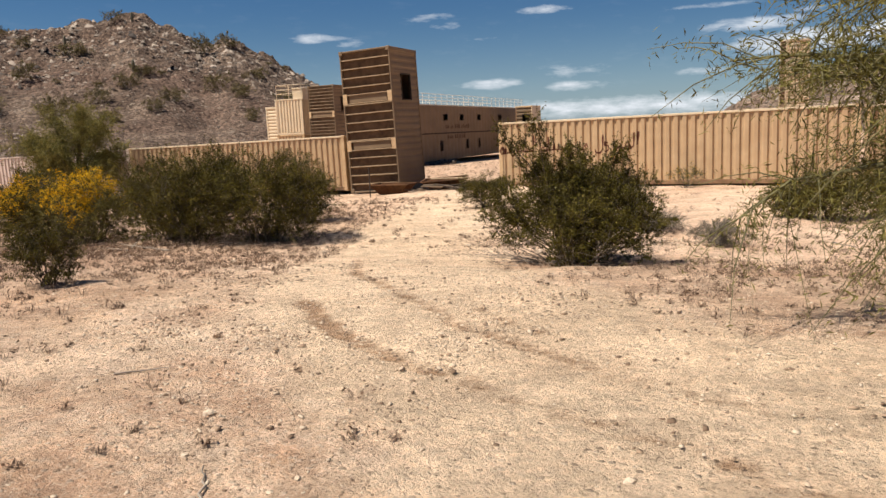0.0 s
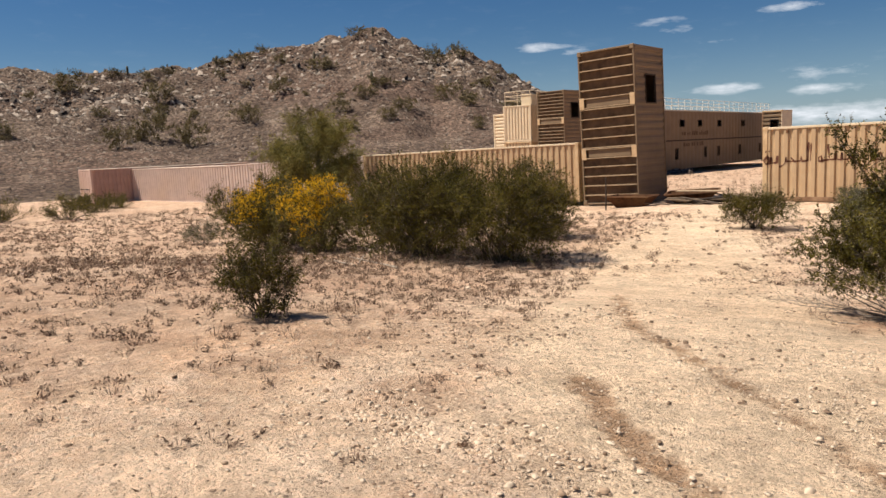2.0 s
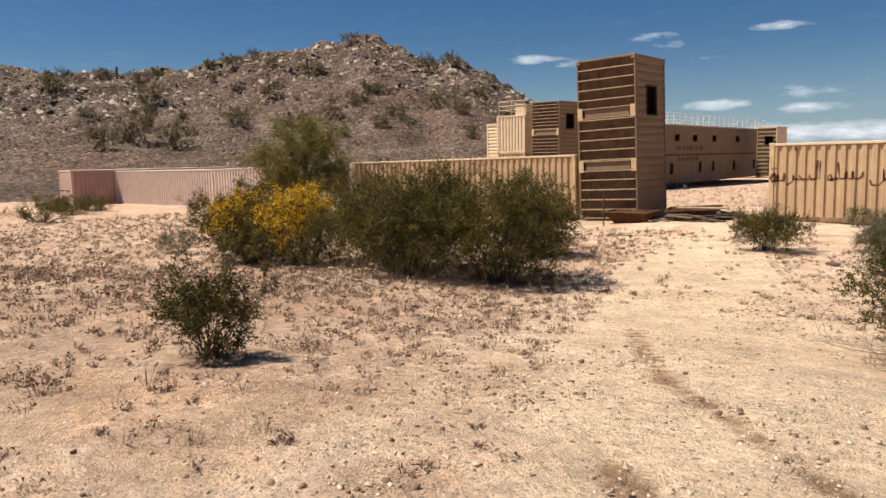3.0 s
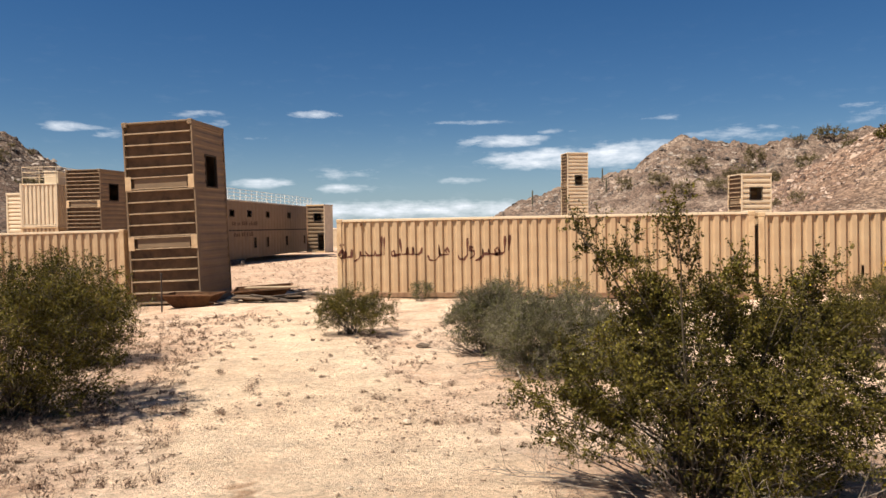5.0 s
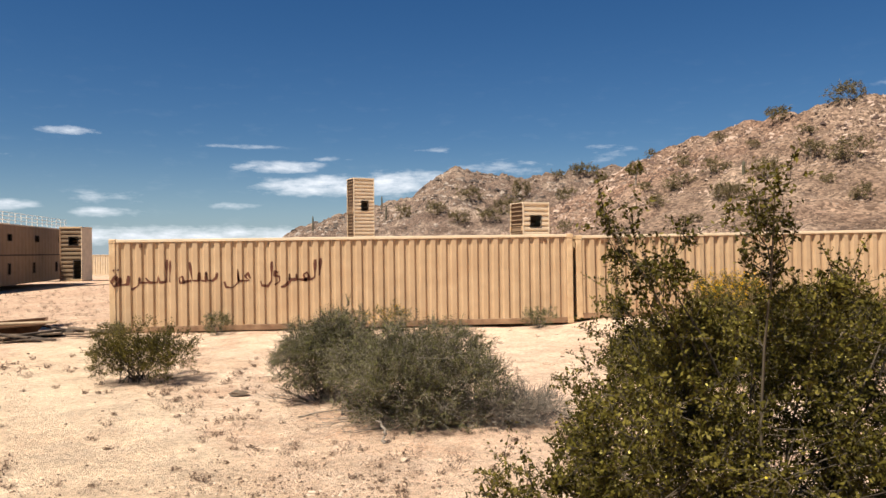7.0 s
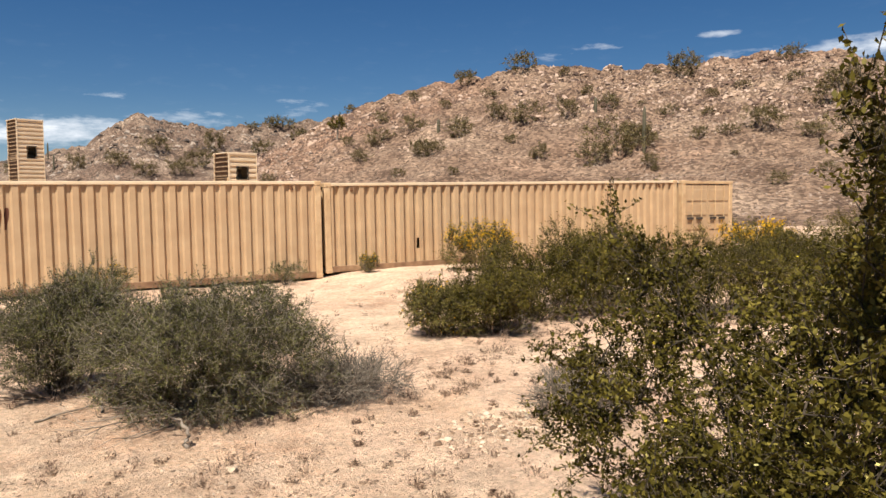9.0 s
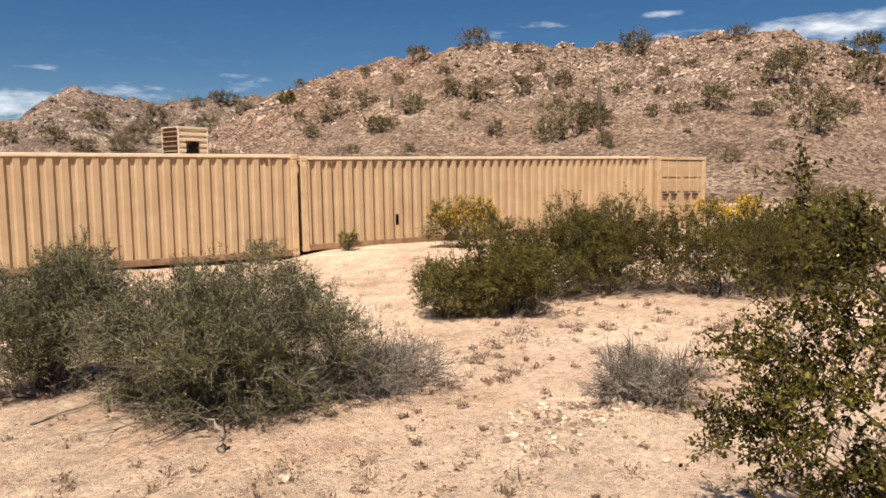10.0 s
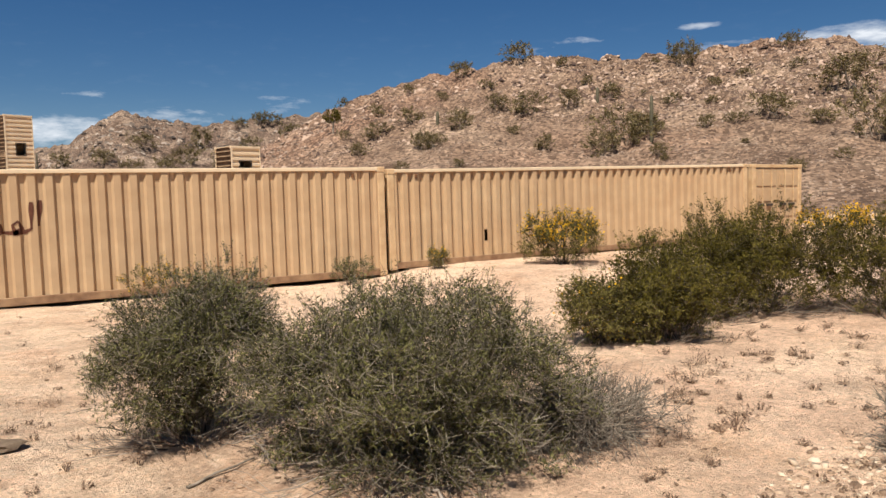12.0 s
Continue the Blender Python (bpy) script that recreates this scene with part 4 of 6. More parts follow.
# ---- debris at the gate ----
def steel_skip(m, label, ln=1.7, w=1.1, h=0.42):
    root = tagged(new("steel_trough"), label, "steel trough", "troughs by the tower")
    root.matrix_world = m
    bm = bmesh.new()
    lo = [(-ln * 0.28, -w * 0.3, 0), (ln * 0.28, -w * 0.3, 0), (ln * 0.28, w * 0.3, 0), (-ln * 0.28, w * 0.3, 0)]
    hi = [(-ln / 2, -w / 2, h), (ln / 2, -w / 2, h), (ln / 2, w / 2, h), (-ln / 2, w / 2, h)]
    a, b = [bm.verts.new(p) for p in lo], [bm.verts.new(p) for p in hi]
    bm.faces.new(a[::-1])
    for i in range(4):
        bm.faces.new((a[i], a[(i + 1) % 4], b[(i + 1) % 4], b[i]))
    bmesh.ops.solidify(bm, geom=bm.faces[:], thickness=0.02)
    part("basin", bm, M_RUST, root)
    rim = bmesh.new()
    for p, q in (((-ln / 2 - 0.03, -w / 2 - 0.03), (ln / 2 + 0.03, -w / 2 + 0.02)), ((-ln / 2 - 0.03, w / 2 - 0.02), (ln / 2 + 0.03, w / 2 + 0.03)), ((-ln / 2 - 0.03, -w / 2 + 0.02), (-ln / 2 + 0.02, w / 2 - 0.02)), ((ln / 2 - 0.02, -w / 2 + 0.02), (ln / 2 + 0.03, w / 2 - 0.02))):
        box_bm((*p, h - 0.02), (*q, h + 0.02), 0.0, rim)
    part("rim", rim, M_RUST, root)


def gz(x, y):
    return float(ground_z(x, y) + lumps(np.float64(x), np.float64(y)))


steel_skip(pose(-4.75, -0.35, gz(-4.75, -0.35) - 0.02, 0, 0, 8), "rusty brown steel trough beside the tower")
steel_skip(pose(-2.75, 0.55, gz(-2.75, 0.55) - 0.02, 3, -3, 20), "dark rusted steel trough under pale boards", 1.8, 1.2, 0.42)


def plank(x, y, z, ln, w, h, turn, tilt=0.0, mat=None, label="grey weathered plank lying in the debris pile"):
    bm = box_bm((-ln / 2, -w / 2, 0), (ln / 2, w / 2, h), 0.006)
    for v in bm.verts:
        v.co.z += 0.012 * math.sin(v.co.x * 3.1 + turn)
    me = bpy.data.meshes.new("plank")
    bm.to_mesh(me)
    bm.free()
    me.materials.append(mat or M_PLANK)
    ob = new("plank", me)
    ob.matrix_world = pose(x, y, z, 0, tilt, turn)
    return tagged(ob, label, "plank", "boards at the gate")


plank(-2.35, 0.35, gz(-2.3, 0.4) + 0.41, 1.7, 0.4, 0.04, 12, 0, M_BEAM, "dusty tan board lying across the trough")
rng0 = random.Random(8)
for i in range(16):
    x, y = rng0.uniform(-2.4, -0.15), rng0.uniform(-0.7, 0.9)
    plank(x, y, gz(x, y) + 0.02 + 0.05 * (i % 4), rng0.uniform(0.9, 2.0), rng0.uniform(0.09, 0.2), 0.04, rng0.uniform(-38, 42), rng0.uniform(-7, 7))
for i in range(5):
    x, y = rng0.uniform(-3.6, -2.6), rng0.uniform(-0.6, -0.1)
    plank(x, y, gz(x, y) + 0.02 + 0.04 * i, rng0.uniform(0.7, 1.3), 0.12, 0.04, rng0.uniform(-20, 30), 1)
post = tagged(new("steel_post"), "dark thin steel stake standing before the tower", "post")
post.matrix_world = pose(-5.13, -1.5, gz(-5.13, -1.5) - 0.05)
part_mesh("stake", tube_mesh("stake", [[(0, 0, 0), (0.01, 0, 0.6), (0.0, 0.01, 1.22)]], [[0.026, 0.026, 0.024]], M_SEAM, 6), post)
part("cap", box_bm((-0.04, -0.03, 1.2), (0.04, 0.03, 1.24), 0.005), M_SEAM, post)


# ---- plants ----
def shrub_arrays(seed, R, H, stems, twigs, n_leaf, leaf, spread=0.9, base=0.25, lean=(0, 0), thick=0.014, low=0.15, aspect=0.5, shell=0.5, uneven=0.25, dome=1.0, shoots=()):
    """Stems that fan out from the base to an uneven dome, twigs off them, leaves along the twigs."""
    rng = np.random.default_rng(seed)
    phi = rng.uniform(0, 2 * np.pi, stems)
    ct = rng.uniform(low, 1.0, stems)
    st = np.sqrt(1 - ct ** 2) * spread
    bump = 1 + uneven * np.sin(phi * 3 + seed) + rng.uniform(-uneven, uneven, stems)
    end = np.stack([np.cos(phi) * st * R * bump + lean[0] * ct, np.sin(phi) * st * R * bump + lean[1] * ct, ct ** dome * H * (0.72 + 0.28 * rng.uniform(0, 1, stems) * bump)], 1)
    if len(shoots):
        extra = np.repeat(np.array(shoots, float), 2, 0) + rng.normal(0, 0.09, (2 * len(shoots), 3))
        end[:len(extra)] = extra
        phi[:len(extra)] = np.arctan2(extra[:, 1], extra[:, 0])
    start = np.stack([np.cos(phi) * base * R * rng.uniform(0, 1, stems), np.sin(phi) * base * R * rng.uniform(0, 1, stems), np.full(stems, -0.06)], 1)
    k = np.linspace(0, 1, 7)[None, :, None]
    bow = np.stack([np.cos(phi), np.sin(phi), np.zeros(stems)], 1)[:, None] * np.sin(k * np.pi) * 0.08 * R * rng.uniform(-1, 0.4, (stems, 1, 1))
    path = start[:, None] * (1 - k) + end[:, None] * k + bow + rng.normal(0, 0.012 * R, (stems, 7, 3)) * k
    rad = thick * rng.uniform(0.6, 1.2, (stems, 1)) * np.linspace(1, 0.25, 7)[None]
    si = rng.integers(0, stems, twigs)
    if len(shoots):
        si = np.where(rng.uniform(0, 1, twigs) < 0.2, rng.integers(0, 2 * len(shoots), twigs), si)
    tt = 1 - shell * rng.uniform(0, 1, twigs) ** 1.4
    f = tt * 6
    i0 = np.minimum(f.astype(int), 5)
    w = (f - i0)[:, None]
    p0 = path[si, i0] * (1 - w) + path[si, i0 + 1] * w
    d = path[si, np.minimum(i0 + 1, 6)] - path[si, i0]
    d = d / (np.linalg.norm(d, axis=1, keepdims=True) + 1e-9) * 0.8 + rng.normal(0, 0.62, (twigs, 3)) + np.array([0, 0, 0.25])
    d /= np.linalg.norm(d, axis=1, keepdims=True)
    ln = R * rng.uniform(0.10, 0.32, (twigs, 1))
    mid = p0 + d * ln * 0.5 + rng.normal(0, 0.02 * R, (twigs, 3))
    tip = p0 + d * ln + rng.normal(0, 0.03 * R, (twigs, 3)) + np.array([0, 0, 0.03 * R])
    tp = np.stack([p0, mid, tip], 1)
    tp[..., 2] = np.maximum(tp[..., 2], 0.01)
    tr = thick * 0.30 * rng.uniform(0.6, 1.2, (twigs, 1)) * np.array([[1, 0.75, 0.35]])
    li = rng.integers(0, twigs, n_leaf)
    q = rng.uniform(0.15, 1.05, (n_leaf, 1))
    lp = np.where(q < 0.5, p0[li] + (mid[li] - p0[li]) * q * 2, mid[li] + (tip[li] - mid[li]) * (q - 0.5) * 2) + rng.normal(0, leaf * 0.7, (n_leaf, 3))
    lp[:, 2] = np.maximum(lp[:, 2], 0.015)
    return rng, (path, rad), (tp, tr), lp, tip


def shrub(name, label, category, at, seed, R, H, leaf_mat, stems=40, twigs=500, n_leaf=6000, leaf=0.035, flower_mat=None, n_flower=0, flower=0.03, flower_zone=None, stem_mat=None, group="", turn=0.0, **kw):
    root = tagged(new(name), label, category, group)
    root.matrix_world = pose(at[0], at[1], at[2] if len(at) > 2 else gz(at[0], at[1]), 0, 0, turn)
    rng, st, tw, lp, tip = shrub_arrays(seed, R, H, stems, twigs, n_leaf, leaf, **kw)
    part_mesh("woody_frame", tube_mesh("woody_frame", *st, stem_mat or M_STEM_DARK, 4), root)
    if n_leaf and leaf > 0.025:
        tw = (tw[0][:, ::2], tw[1][:, ::2])
    tagged(part_mesh("twig_mass", tube_mesh("twig_mass", *tw, stem_mat or M_STEM_DARK, 3), root), kind="stuff")
    if n_leaf:
        v, f = leaves(lp, leaf, rng, kw.get("aspect", 0.5))
        if leaf > 0.07:
            v, f = v.reshape(-1, 4, 3)[:, :3].reshape(-1, 3), np.arange(n_leaf * 3).reshape(-1, 3)
        tagged(part_mesh("foliage", mesh_from("foliage", v, f, leaf_mat), root), kind="stuff")
    if n_flower:
        keep = tip[flower_zone(tip)] if flower_zone else tip
        p = keep[rng.integers(0, len(keep), n_flower)] + rng.normal(0, flower * 1.3, (n_flower, 3))
        v, f = leaves(p, flower, rng, 0.9, 0.8)
        tagged(part_mesh("blossom", mesh_from("blossom", v, f, flower_mat), root), kind="stuff")
    return root


def dome(seed, R, H, n=6, low=0.55):
    """Overlapping lobes that make an uneven, rounded bush: centre and half sizes of each."""
    rnd = random.Random(seed)
    R, H = R * 1.1, H * 1.16
    lobes = [(0, 0, 0.46 * H, 0.60 * R, 0.60 * R, 0.50 * H)]
    for i in range(n):
        a, d, r, h = 2 * math.pi * (i + rnd.uniform(-0.3, 0.3)) / n, R * rnd.uniform(0.42, 0.66), R * rnd.uniform(0.34, 0.50), H * rnd.uniform(low, 1.0)
        lobes.append((d * math.cos(a), d * math.sin(a), h * 0.52, r, r, h * 0.48))
    return lobes


def bush(name, label, category, at, seed, lobes, leaf_mat, sprays=300, twigs=6, per=12, leaf=0.03, spray=0.2, stems=40, thick=0.012, base=0.3, shell=0.45, up=0.35, scatter_out=0.6, aspect=0.5, arms=(),
         flower_mat=None, n_flower=0, flower=0.03, flower_zone=None, stem_mat=None, twig_mat=None, group="", twig_r=0.0025):
    """Stems from the root crown, branches off them to sprays all over the lobes, each spray a fan of leafy twigs. arms: tips of long shoots."""
    rng = np.random.default_rng(seed)
    root = tagged(new(name), label, category, group)
    root.matrix_world = pose(at[0], at[1], at[2] if len(at) > 2 else gz(at[0], at[1]))
    lob = np.array(lobes, float)
    size = np.prod(lob[:, 3:], 1) ** (2 / 3)
    pick = rng.choice(len(lob), sprays, p=size / size.sum())
    out = rng.normal(size=(sprays, 3))
    out /= np.linalg.norm(out, axis=1, keepdims=True)
    out[:, 2] = np.where(rng.uniform(0, 1, sprays) < 0.4, np.abs(out[:, 2]), out[:, 2])
    c = lob[pick, :3] + out * lob[pick, 3:] * (1 - shell * rng.uniform(0, 1, (sprays, 1)) ** 1.3) * rng.uniform(0.85, 1.08, (sprays, 1))
    c[:, 2] = np.maximum(c[:, 2], rng.uniform(0.04, 0.16, sprays))
    heart = lob[:, :3].mean(0) * np.array([1, 1, 0.4])
    for n, tip in enumerate(arms):
        k = max(5, sprays // 45)
        t = np.linspace(0.45, 1.0, k)[:, None]
        c[n * k:(n + 1) * k] = heart * (1 - t) + np.array(tip) * t + rng.normal(0, 0.05, (k, 3)) + np.array([0, 0, 1]) * np.sin(t * np.pi) * 0.1
        out[n * k:(n + 1) * k] = (np.array(tip) - heart) / np.linalg.norm(np.array(tip) - heart)
    goal = c[rng.choice(sprays, stems, replace=False)]
    if len(arms):
        goal[:len(arms)] = np.array(arms)
    a = rng.uniform(0, 2 * np.pi, stems)
    start = np.stack([np.cos(a), np.sin(a), 0 * a], 1) * base * rng.uniform(0, 1, (stems, 1)) + np.array([0, 0, -0.05])
    k = np.linspace(0, 1, 7)[None, :, None]
    bend = start + (goal - start) * np.stack([rng.uniform(0.25, 0.6, stems), rng.uniform(0.25, 0.6, stems), rng.uniform(0.45, 0.75, stems)], 1)
    path = start[:, None] * (1 - k) ** 2 + 2 * bend[:, None] * k * (1 - k) + goal[:, None] * k ** 2 + rng.normal(0, 0.012, (stems, 7, 3)) * np.sin(k * np.pi)
    rad = thick * rng.uniform(0.55, 1.2, (stems, 1)) * np.linspace(1, 0.22, 7)[None]
    knots = path[:, 2:].reshape(-1, 3)
    near = np.array([knots[np.argmin(np.linalg.norm(knots - q, axis=1) + 0.6 * np.maximum(0, knots[:, 2] - q[2]))] for q in c])
    branch = np.stack([near, (near + c) / 2 + rng.normal(0, 0.12, (sprays, 3)) * np.linalg.norm(c - near, axis=1, keepdims=True), c], 1)
    v1, f1 = tubes(path, rad, 5)
    v2, f2 = tubes(branch, thick * 0.32 * rng.uniform(0.6, 1.2, (sprays, 1)) * np.array([[1, 0.75, 0.5]]), 3)
    part_mesh("woody_frame", mesh_from("woody_frame", np.concatenate([v1, v2]), np.concatenate([f1, f2 + len(v1)]), stem_mat or M_STEM_DARK, True), root)
    si = np.repeat(np.arange(sprays), twigs)
    n = len(si)
    d = out[si] * 0.7 + rng.normal(0, scatter_out, (n, 3)) + np.array([0, 0, up])
    d /= np.linalg.norm(d, axis=1, keepdims=True)
    p0 = c[si] + rng.normal(0, 0.16 * spray, (n, 3))
    p1 = p0 + d * spray * rng.uniform(0.4, 1.15, (n, 1))
    for p in (p0, p1):
        p[:, 2] = np.maximum(p[:, 2], 0.012)
    tagged(part_mesh("twig_mass", tube_mesh("twig_mass", np.stack([p0, p1], 1), twig_r * rng.uniform(0.6, 1.2, (n, 1)) * np.array([[1, 0.5]]), twig_mat or stem_mat or M_STEM_DARK, 3), root), kind="stuff")
    if per:
        li = np.repeat(np.arange(n), per)
        q = rng.uniform(0.0, 1.05, (len(li), 1))
        lp = p0[li] * (1 - q) + p1[li] * q + rng.normal(0, leaf * 0.45, (len(li), 3))
        lp[:, 2] = np.maximum(lp[:, 2], 0.012)
        slim = leaf > 0.0265 or aspect < 0.45
        v, f = leaves(lp, leaf * (1.2 if slim else 1.0), rng, aspect)
        if slim:
            v, f = v.reshape(-1, 4, 3)[:, :3].reshape(-1, 3), np.arange(len(lp) * 3).reshape(-1, 3)
        tagged(part_mesh("foliage", mesh_from("foliage", v, f, leaf_mat), root), kind="stuff")
    if n_flower:
        keep = p1[flower_zone(p1)] if flower_zone else p1
        p = keep[rng.integers(0, len(keep), n_flower)] + rng.normal(0, flower * 1.1, (n_flower, 3))
        v, f = leaves(p, flower, rng, 0.9, 0.8)
        tagged(part_mesh("blossom", mesh_from("blossom", v, f, flower_mat), root), kind="stuff")
    return root


def dead_branches(root, seed, R, H, stems, twigs):
    """Bare bleached branches round the foot of a bush."""
    rng, st, tw, lp, tip = shrub_arrays(seed, R, H, stems, twigs, 1, 0.03, low=0.02, thick=0.010, base=0.4)
    v1, f1 = tubes(*st, 4)
    v2, f2 = tubes(*tw, 3)
    tagged(part_mesh("deadwood", mesh_from("deadwood", np.concatenate([v1, v2]), np.concatenate([f1, f2 + len(v1)]), M_DEADWOOD, True), root, "bleached bare lower branches"), kind="stuff")


# creosote beside the path
big = bush("creosote_bush", "large dark green creosote bush with tiny yellow flowers", "bush", (8.7, -16.1), 11,
           [(0.0, -0.1, 0.85, 0.80, 0.75, 0.72), (0.65, 0.1, 0.80, 0.68, 0.75, 0.72), (-0.15, 1.0, 0.72, 0.58, 0.60, 0.72), (-0.65, -0.25, 0.80, 0.55, 0.55, 0.55), (-0.9, -0.1, 0.50, 0.42, 0.45, 0.36), (0.8, -0.5, 0.55, 0.60, 0.50, 0.50), (0.2, -0.7, 0.62, 0.60, 0.42, 0.55), (0.1, -0.1, 0.34, 0.95, 0.90, 0.34), (-0.30, 1.1, 0.45, 0.42, 0.42, 0.40)],
           M_LEAF_CREO, 800, 7, 19, 0.026, 0.18, 90, 0.013, 0.32, 0.62, 0.2, 0.65, arms=((-0.94, -0.53, 1.88), (-0.32, -0.70, 2.02), (-1.46, -0.14, 0.66), (-0.62, -0.35, 1.75), (-0.42, 1.1, 1.5), (0.7, -0.2, 1.62), (0.05, -0.5, 1.72)),
           flower_mat=M_FLOWER_PALE, n_flower=700, flower=0.014)
dead_branches(big, 111, 1.3, 0.75, 90, 420)
bush("creosote_bush", "small dark creosote bush alone on the sand", "bush", (4.2, -21.2), 13, dome(13, 0.42, 0.64, 5), M_LEAF_CREO, 170, 6, 12, 0.021, 0.14, 24, 0.008, 0.1, 0.7, arms=((0.45, 0.35, 0.66), (0.25, 0.1, 0.80), (0.1, -0.2, 0.76), (0.5, 0.15, 0.5)))
low_creo = bush("creosote_bush", "broad dense creosote bush with bare grey lower branches", "bush", (0.95, -14.2), 14, dome(14, 1.45, 1.80, 8, 0.6) + [(0.8, 0.2, 0.35, 0.5, 0.45, 0.35)], M_LEAF_CREO, 640, 7, 13, 0.040, 0.26, 60, 0.014, 0.4, 0.55, 0.5)
dead_branches(low_creo, 112, 1.25, 0.6, 90, 320)
bush("creosote_bush", "broad dense creosote bush beside its twin", "bush", (-0.85, -14.5), 15, dome(15, 1.5, 2.10, 8, 0.7), M_LEAF_CREO, 640, 7, 13, 0.040, 0.28, 56, 0.014, 0.4, 0.55, 0.5)
bush("creosote_bush", "rounded creosote bush at the tower side", "bush", (-0.4, -11.1), 16, dome(16, 0.85, 1.35), M_LEAF_CREO, 300, 6, 12, 0.042, 0.22, 36, 0.013, 0.3, 0.6, 0.5)
bush("brittlebush", "olive bush topped with bright yellow flowers", "bush", (-5.2, -14.0), 17, dome(17, 1.45, 1.62, 7), M_LEAF_OLIVE, 460, 7, 12, 0.044, 0.24, 50, 0.012, 0.4, 0.55, 0.45, flower_mat=M_FLOWER, n_flower=10000, flower=0.032, flower_zone=lambda p: (p[:, 2] > 1.15 + 0.8 * np.sin(2.6 * p[:, 0] + 1.0) * np.sin(2.3 * p[:, 1])), group="yellow bushes")
bush("brittlebush", "olive bush with a patch of yellow flowers", "bush", (-7.0, -14.4), 18, dome(18, 1.4, 1.5, 7), M_LEAF_CREO, 460, 7, 12, 0.044, 0.24, 50, 0.012, 0.4, 0.55, 0.45, flower_mat=M_FLOWER, n_flower=6000, flower=0.032, flower_zone=lambda p: (p[:, 2] > 1.25 + 0.8 * np.sin(2.2 * p[:, 0]) * np.sin(2.7 * p[:, 1] + 2)), group="yellow bushes")
bush("creosote_bush", "dark bush behind the yellow flowers", "bush", (-8.7, -13.2), 19, dome(19, 1.6, 1.8), M_LEAF_CREO, 380, 7, 11, 0.048, 0.28, 44, 0.013, 0.4, 0.55, 0.5)
bush("creosote_bush", "dark bush between the yellow one and the broad creosote", "bush", (-2.4, -13.8), 27, dome(27, 1.2, 1.45), M_LEAF_CREO, 340, 7, 11, 0.046, 0.25, 40, 0.013, 0.4, 0.55, 0.5)
bush("dry_shrub", "low grey dry shrub on open ground", "bush", (-10.9, -14.6), 20, dome(20, 0.75, 0.62), M_LEAF_GREY, 160, 6, 5, 0.03, 0.16, 30, 0.008, 0.3, 0.7, stem_mat=M_DEADWOOD, twig_r=0.004)
bush("creosote_bush", "low dark bush in front of the gap", "bush", (2.93, -7.4), 21, dome(21, 0.88, 0.82, 6, 0.6), M_LEAF_CREO, 300, 6, 12, 0.033, 0.18, 36, 0.009, 0.3, 0.65, 0.35)
# grey-green pair in the middle
grey = bush("bursage_bush", "rounded grey-green bush of fine twigs", "bush", (7.3, -10.55), 22, [(0, 0, 0.46, 1.08, 1.0, 0.76), (-0.7, 0.3, 0.42, 0.5, 0.5, 0.5), (0.5, -0.35, 0.36, 0.62, 0.62, 0.55), (-0.45, 0.1, 0.50, 0.62, 0.62, 0.62), (-0.25, -0.5, 0.40, 0.62, 0.50, 0.55), (0.35, 0.25, 0.55, 0.60, 0.60, 0.62)], M_LEAF_GREY, 1250, 9, 10, 0.024, 0.17, 90, 0.008, 0.35, 0.5, 0.30, 0.75, 0.4, stem_mat=M_STEM, twig_r=0.0028)
twin = bush("bursage_bush", "grey-green bush of fine twigs beside its larger twin", "bush", (6.05, -9.25), 23, [(0, 0, 0.62, 0.62, 0.62, 0.56), (-0.25, -0.1, 0.52, 0.48, 0.45, 0.40), (0.28, 0.1, 0.70, 0.42, 0.42, 0.54)], M_LEAF_GREY, 640, 9, 10, 0.024, 0.17, 60, 0.008, 0.2, 0.55, 0.35, 0.7, 0.4, stem_mat=M_STEM, twig_r=0.0028)
dead_branches(grey, 122, 1.15, 0.45, 80, 360)
dead_branches(twin, 123, 0.75, 0.45, 60, 260)
bush("dead_twigs", "bleached grey dead branches beside the bush", "dead bush", (8.35, -10.95), 24, [(0, 0, 0.15, 0.75, 0.6, 0.30), (0.3, 0.2, 0.1, 0.5, 0.5, 0.25)], None, 330, 10, 0, 0.03, 0.20, 70, 0.008, 0.4, 0.9, 0.1, stem_mat=M_STEM, twig_r=0.003)
bush("dead_bush", "small bleached dead bush on stony sand", "dead bush", (10.09, -12.63), 25, dome(25, 0.48, 0.36), None, 200, 10, 0, 0.03, 0.15, 50, 0.007, 0.1, 0.9, 0.35, stem_mat=M_STEM, twig_r=0.0035)
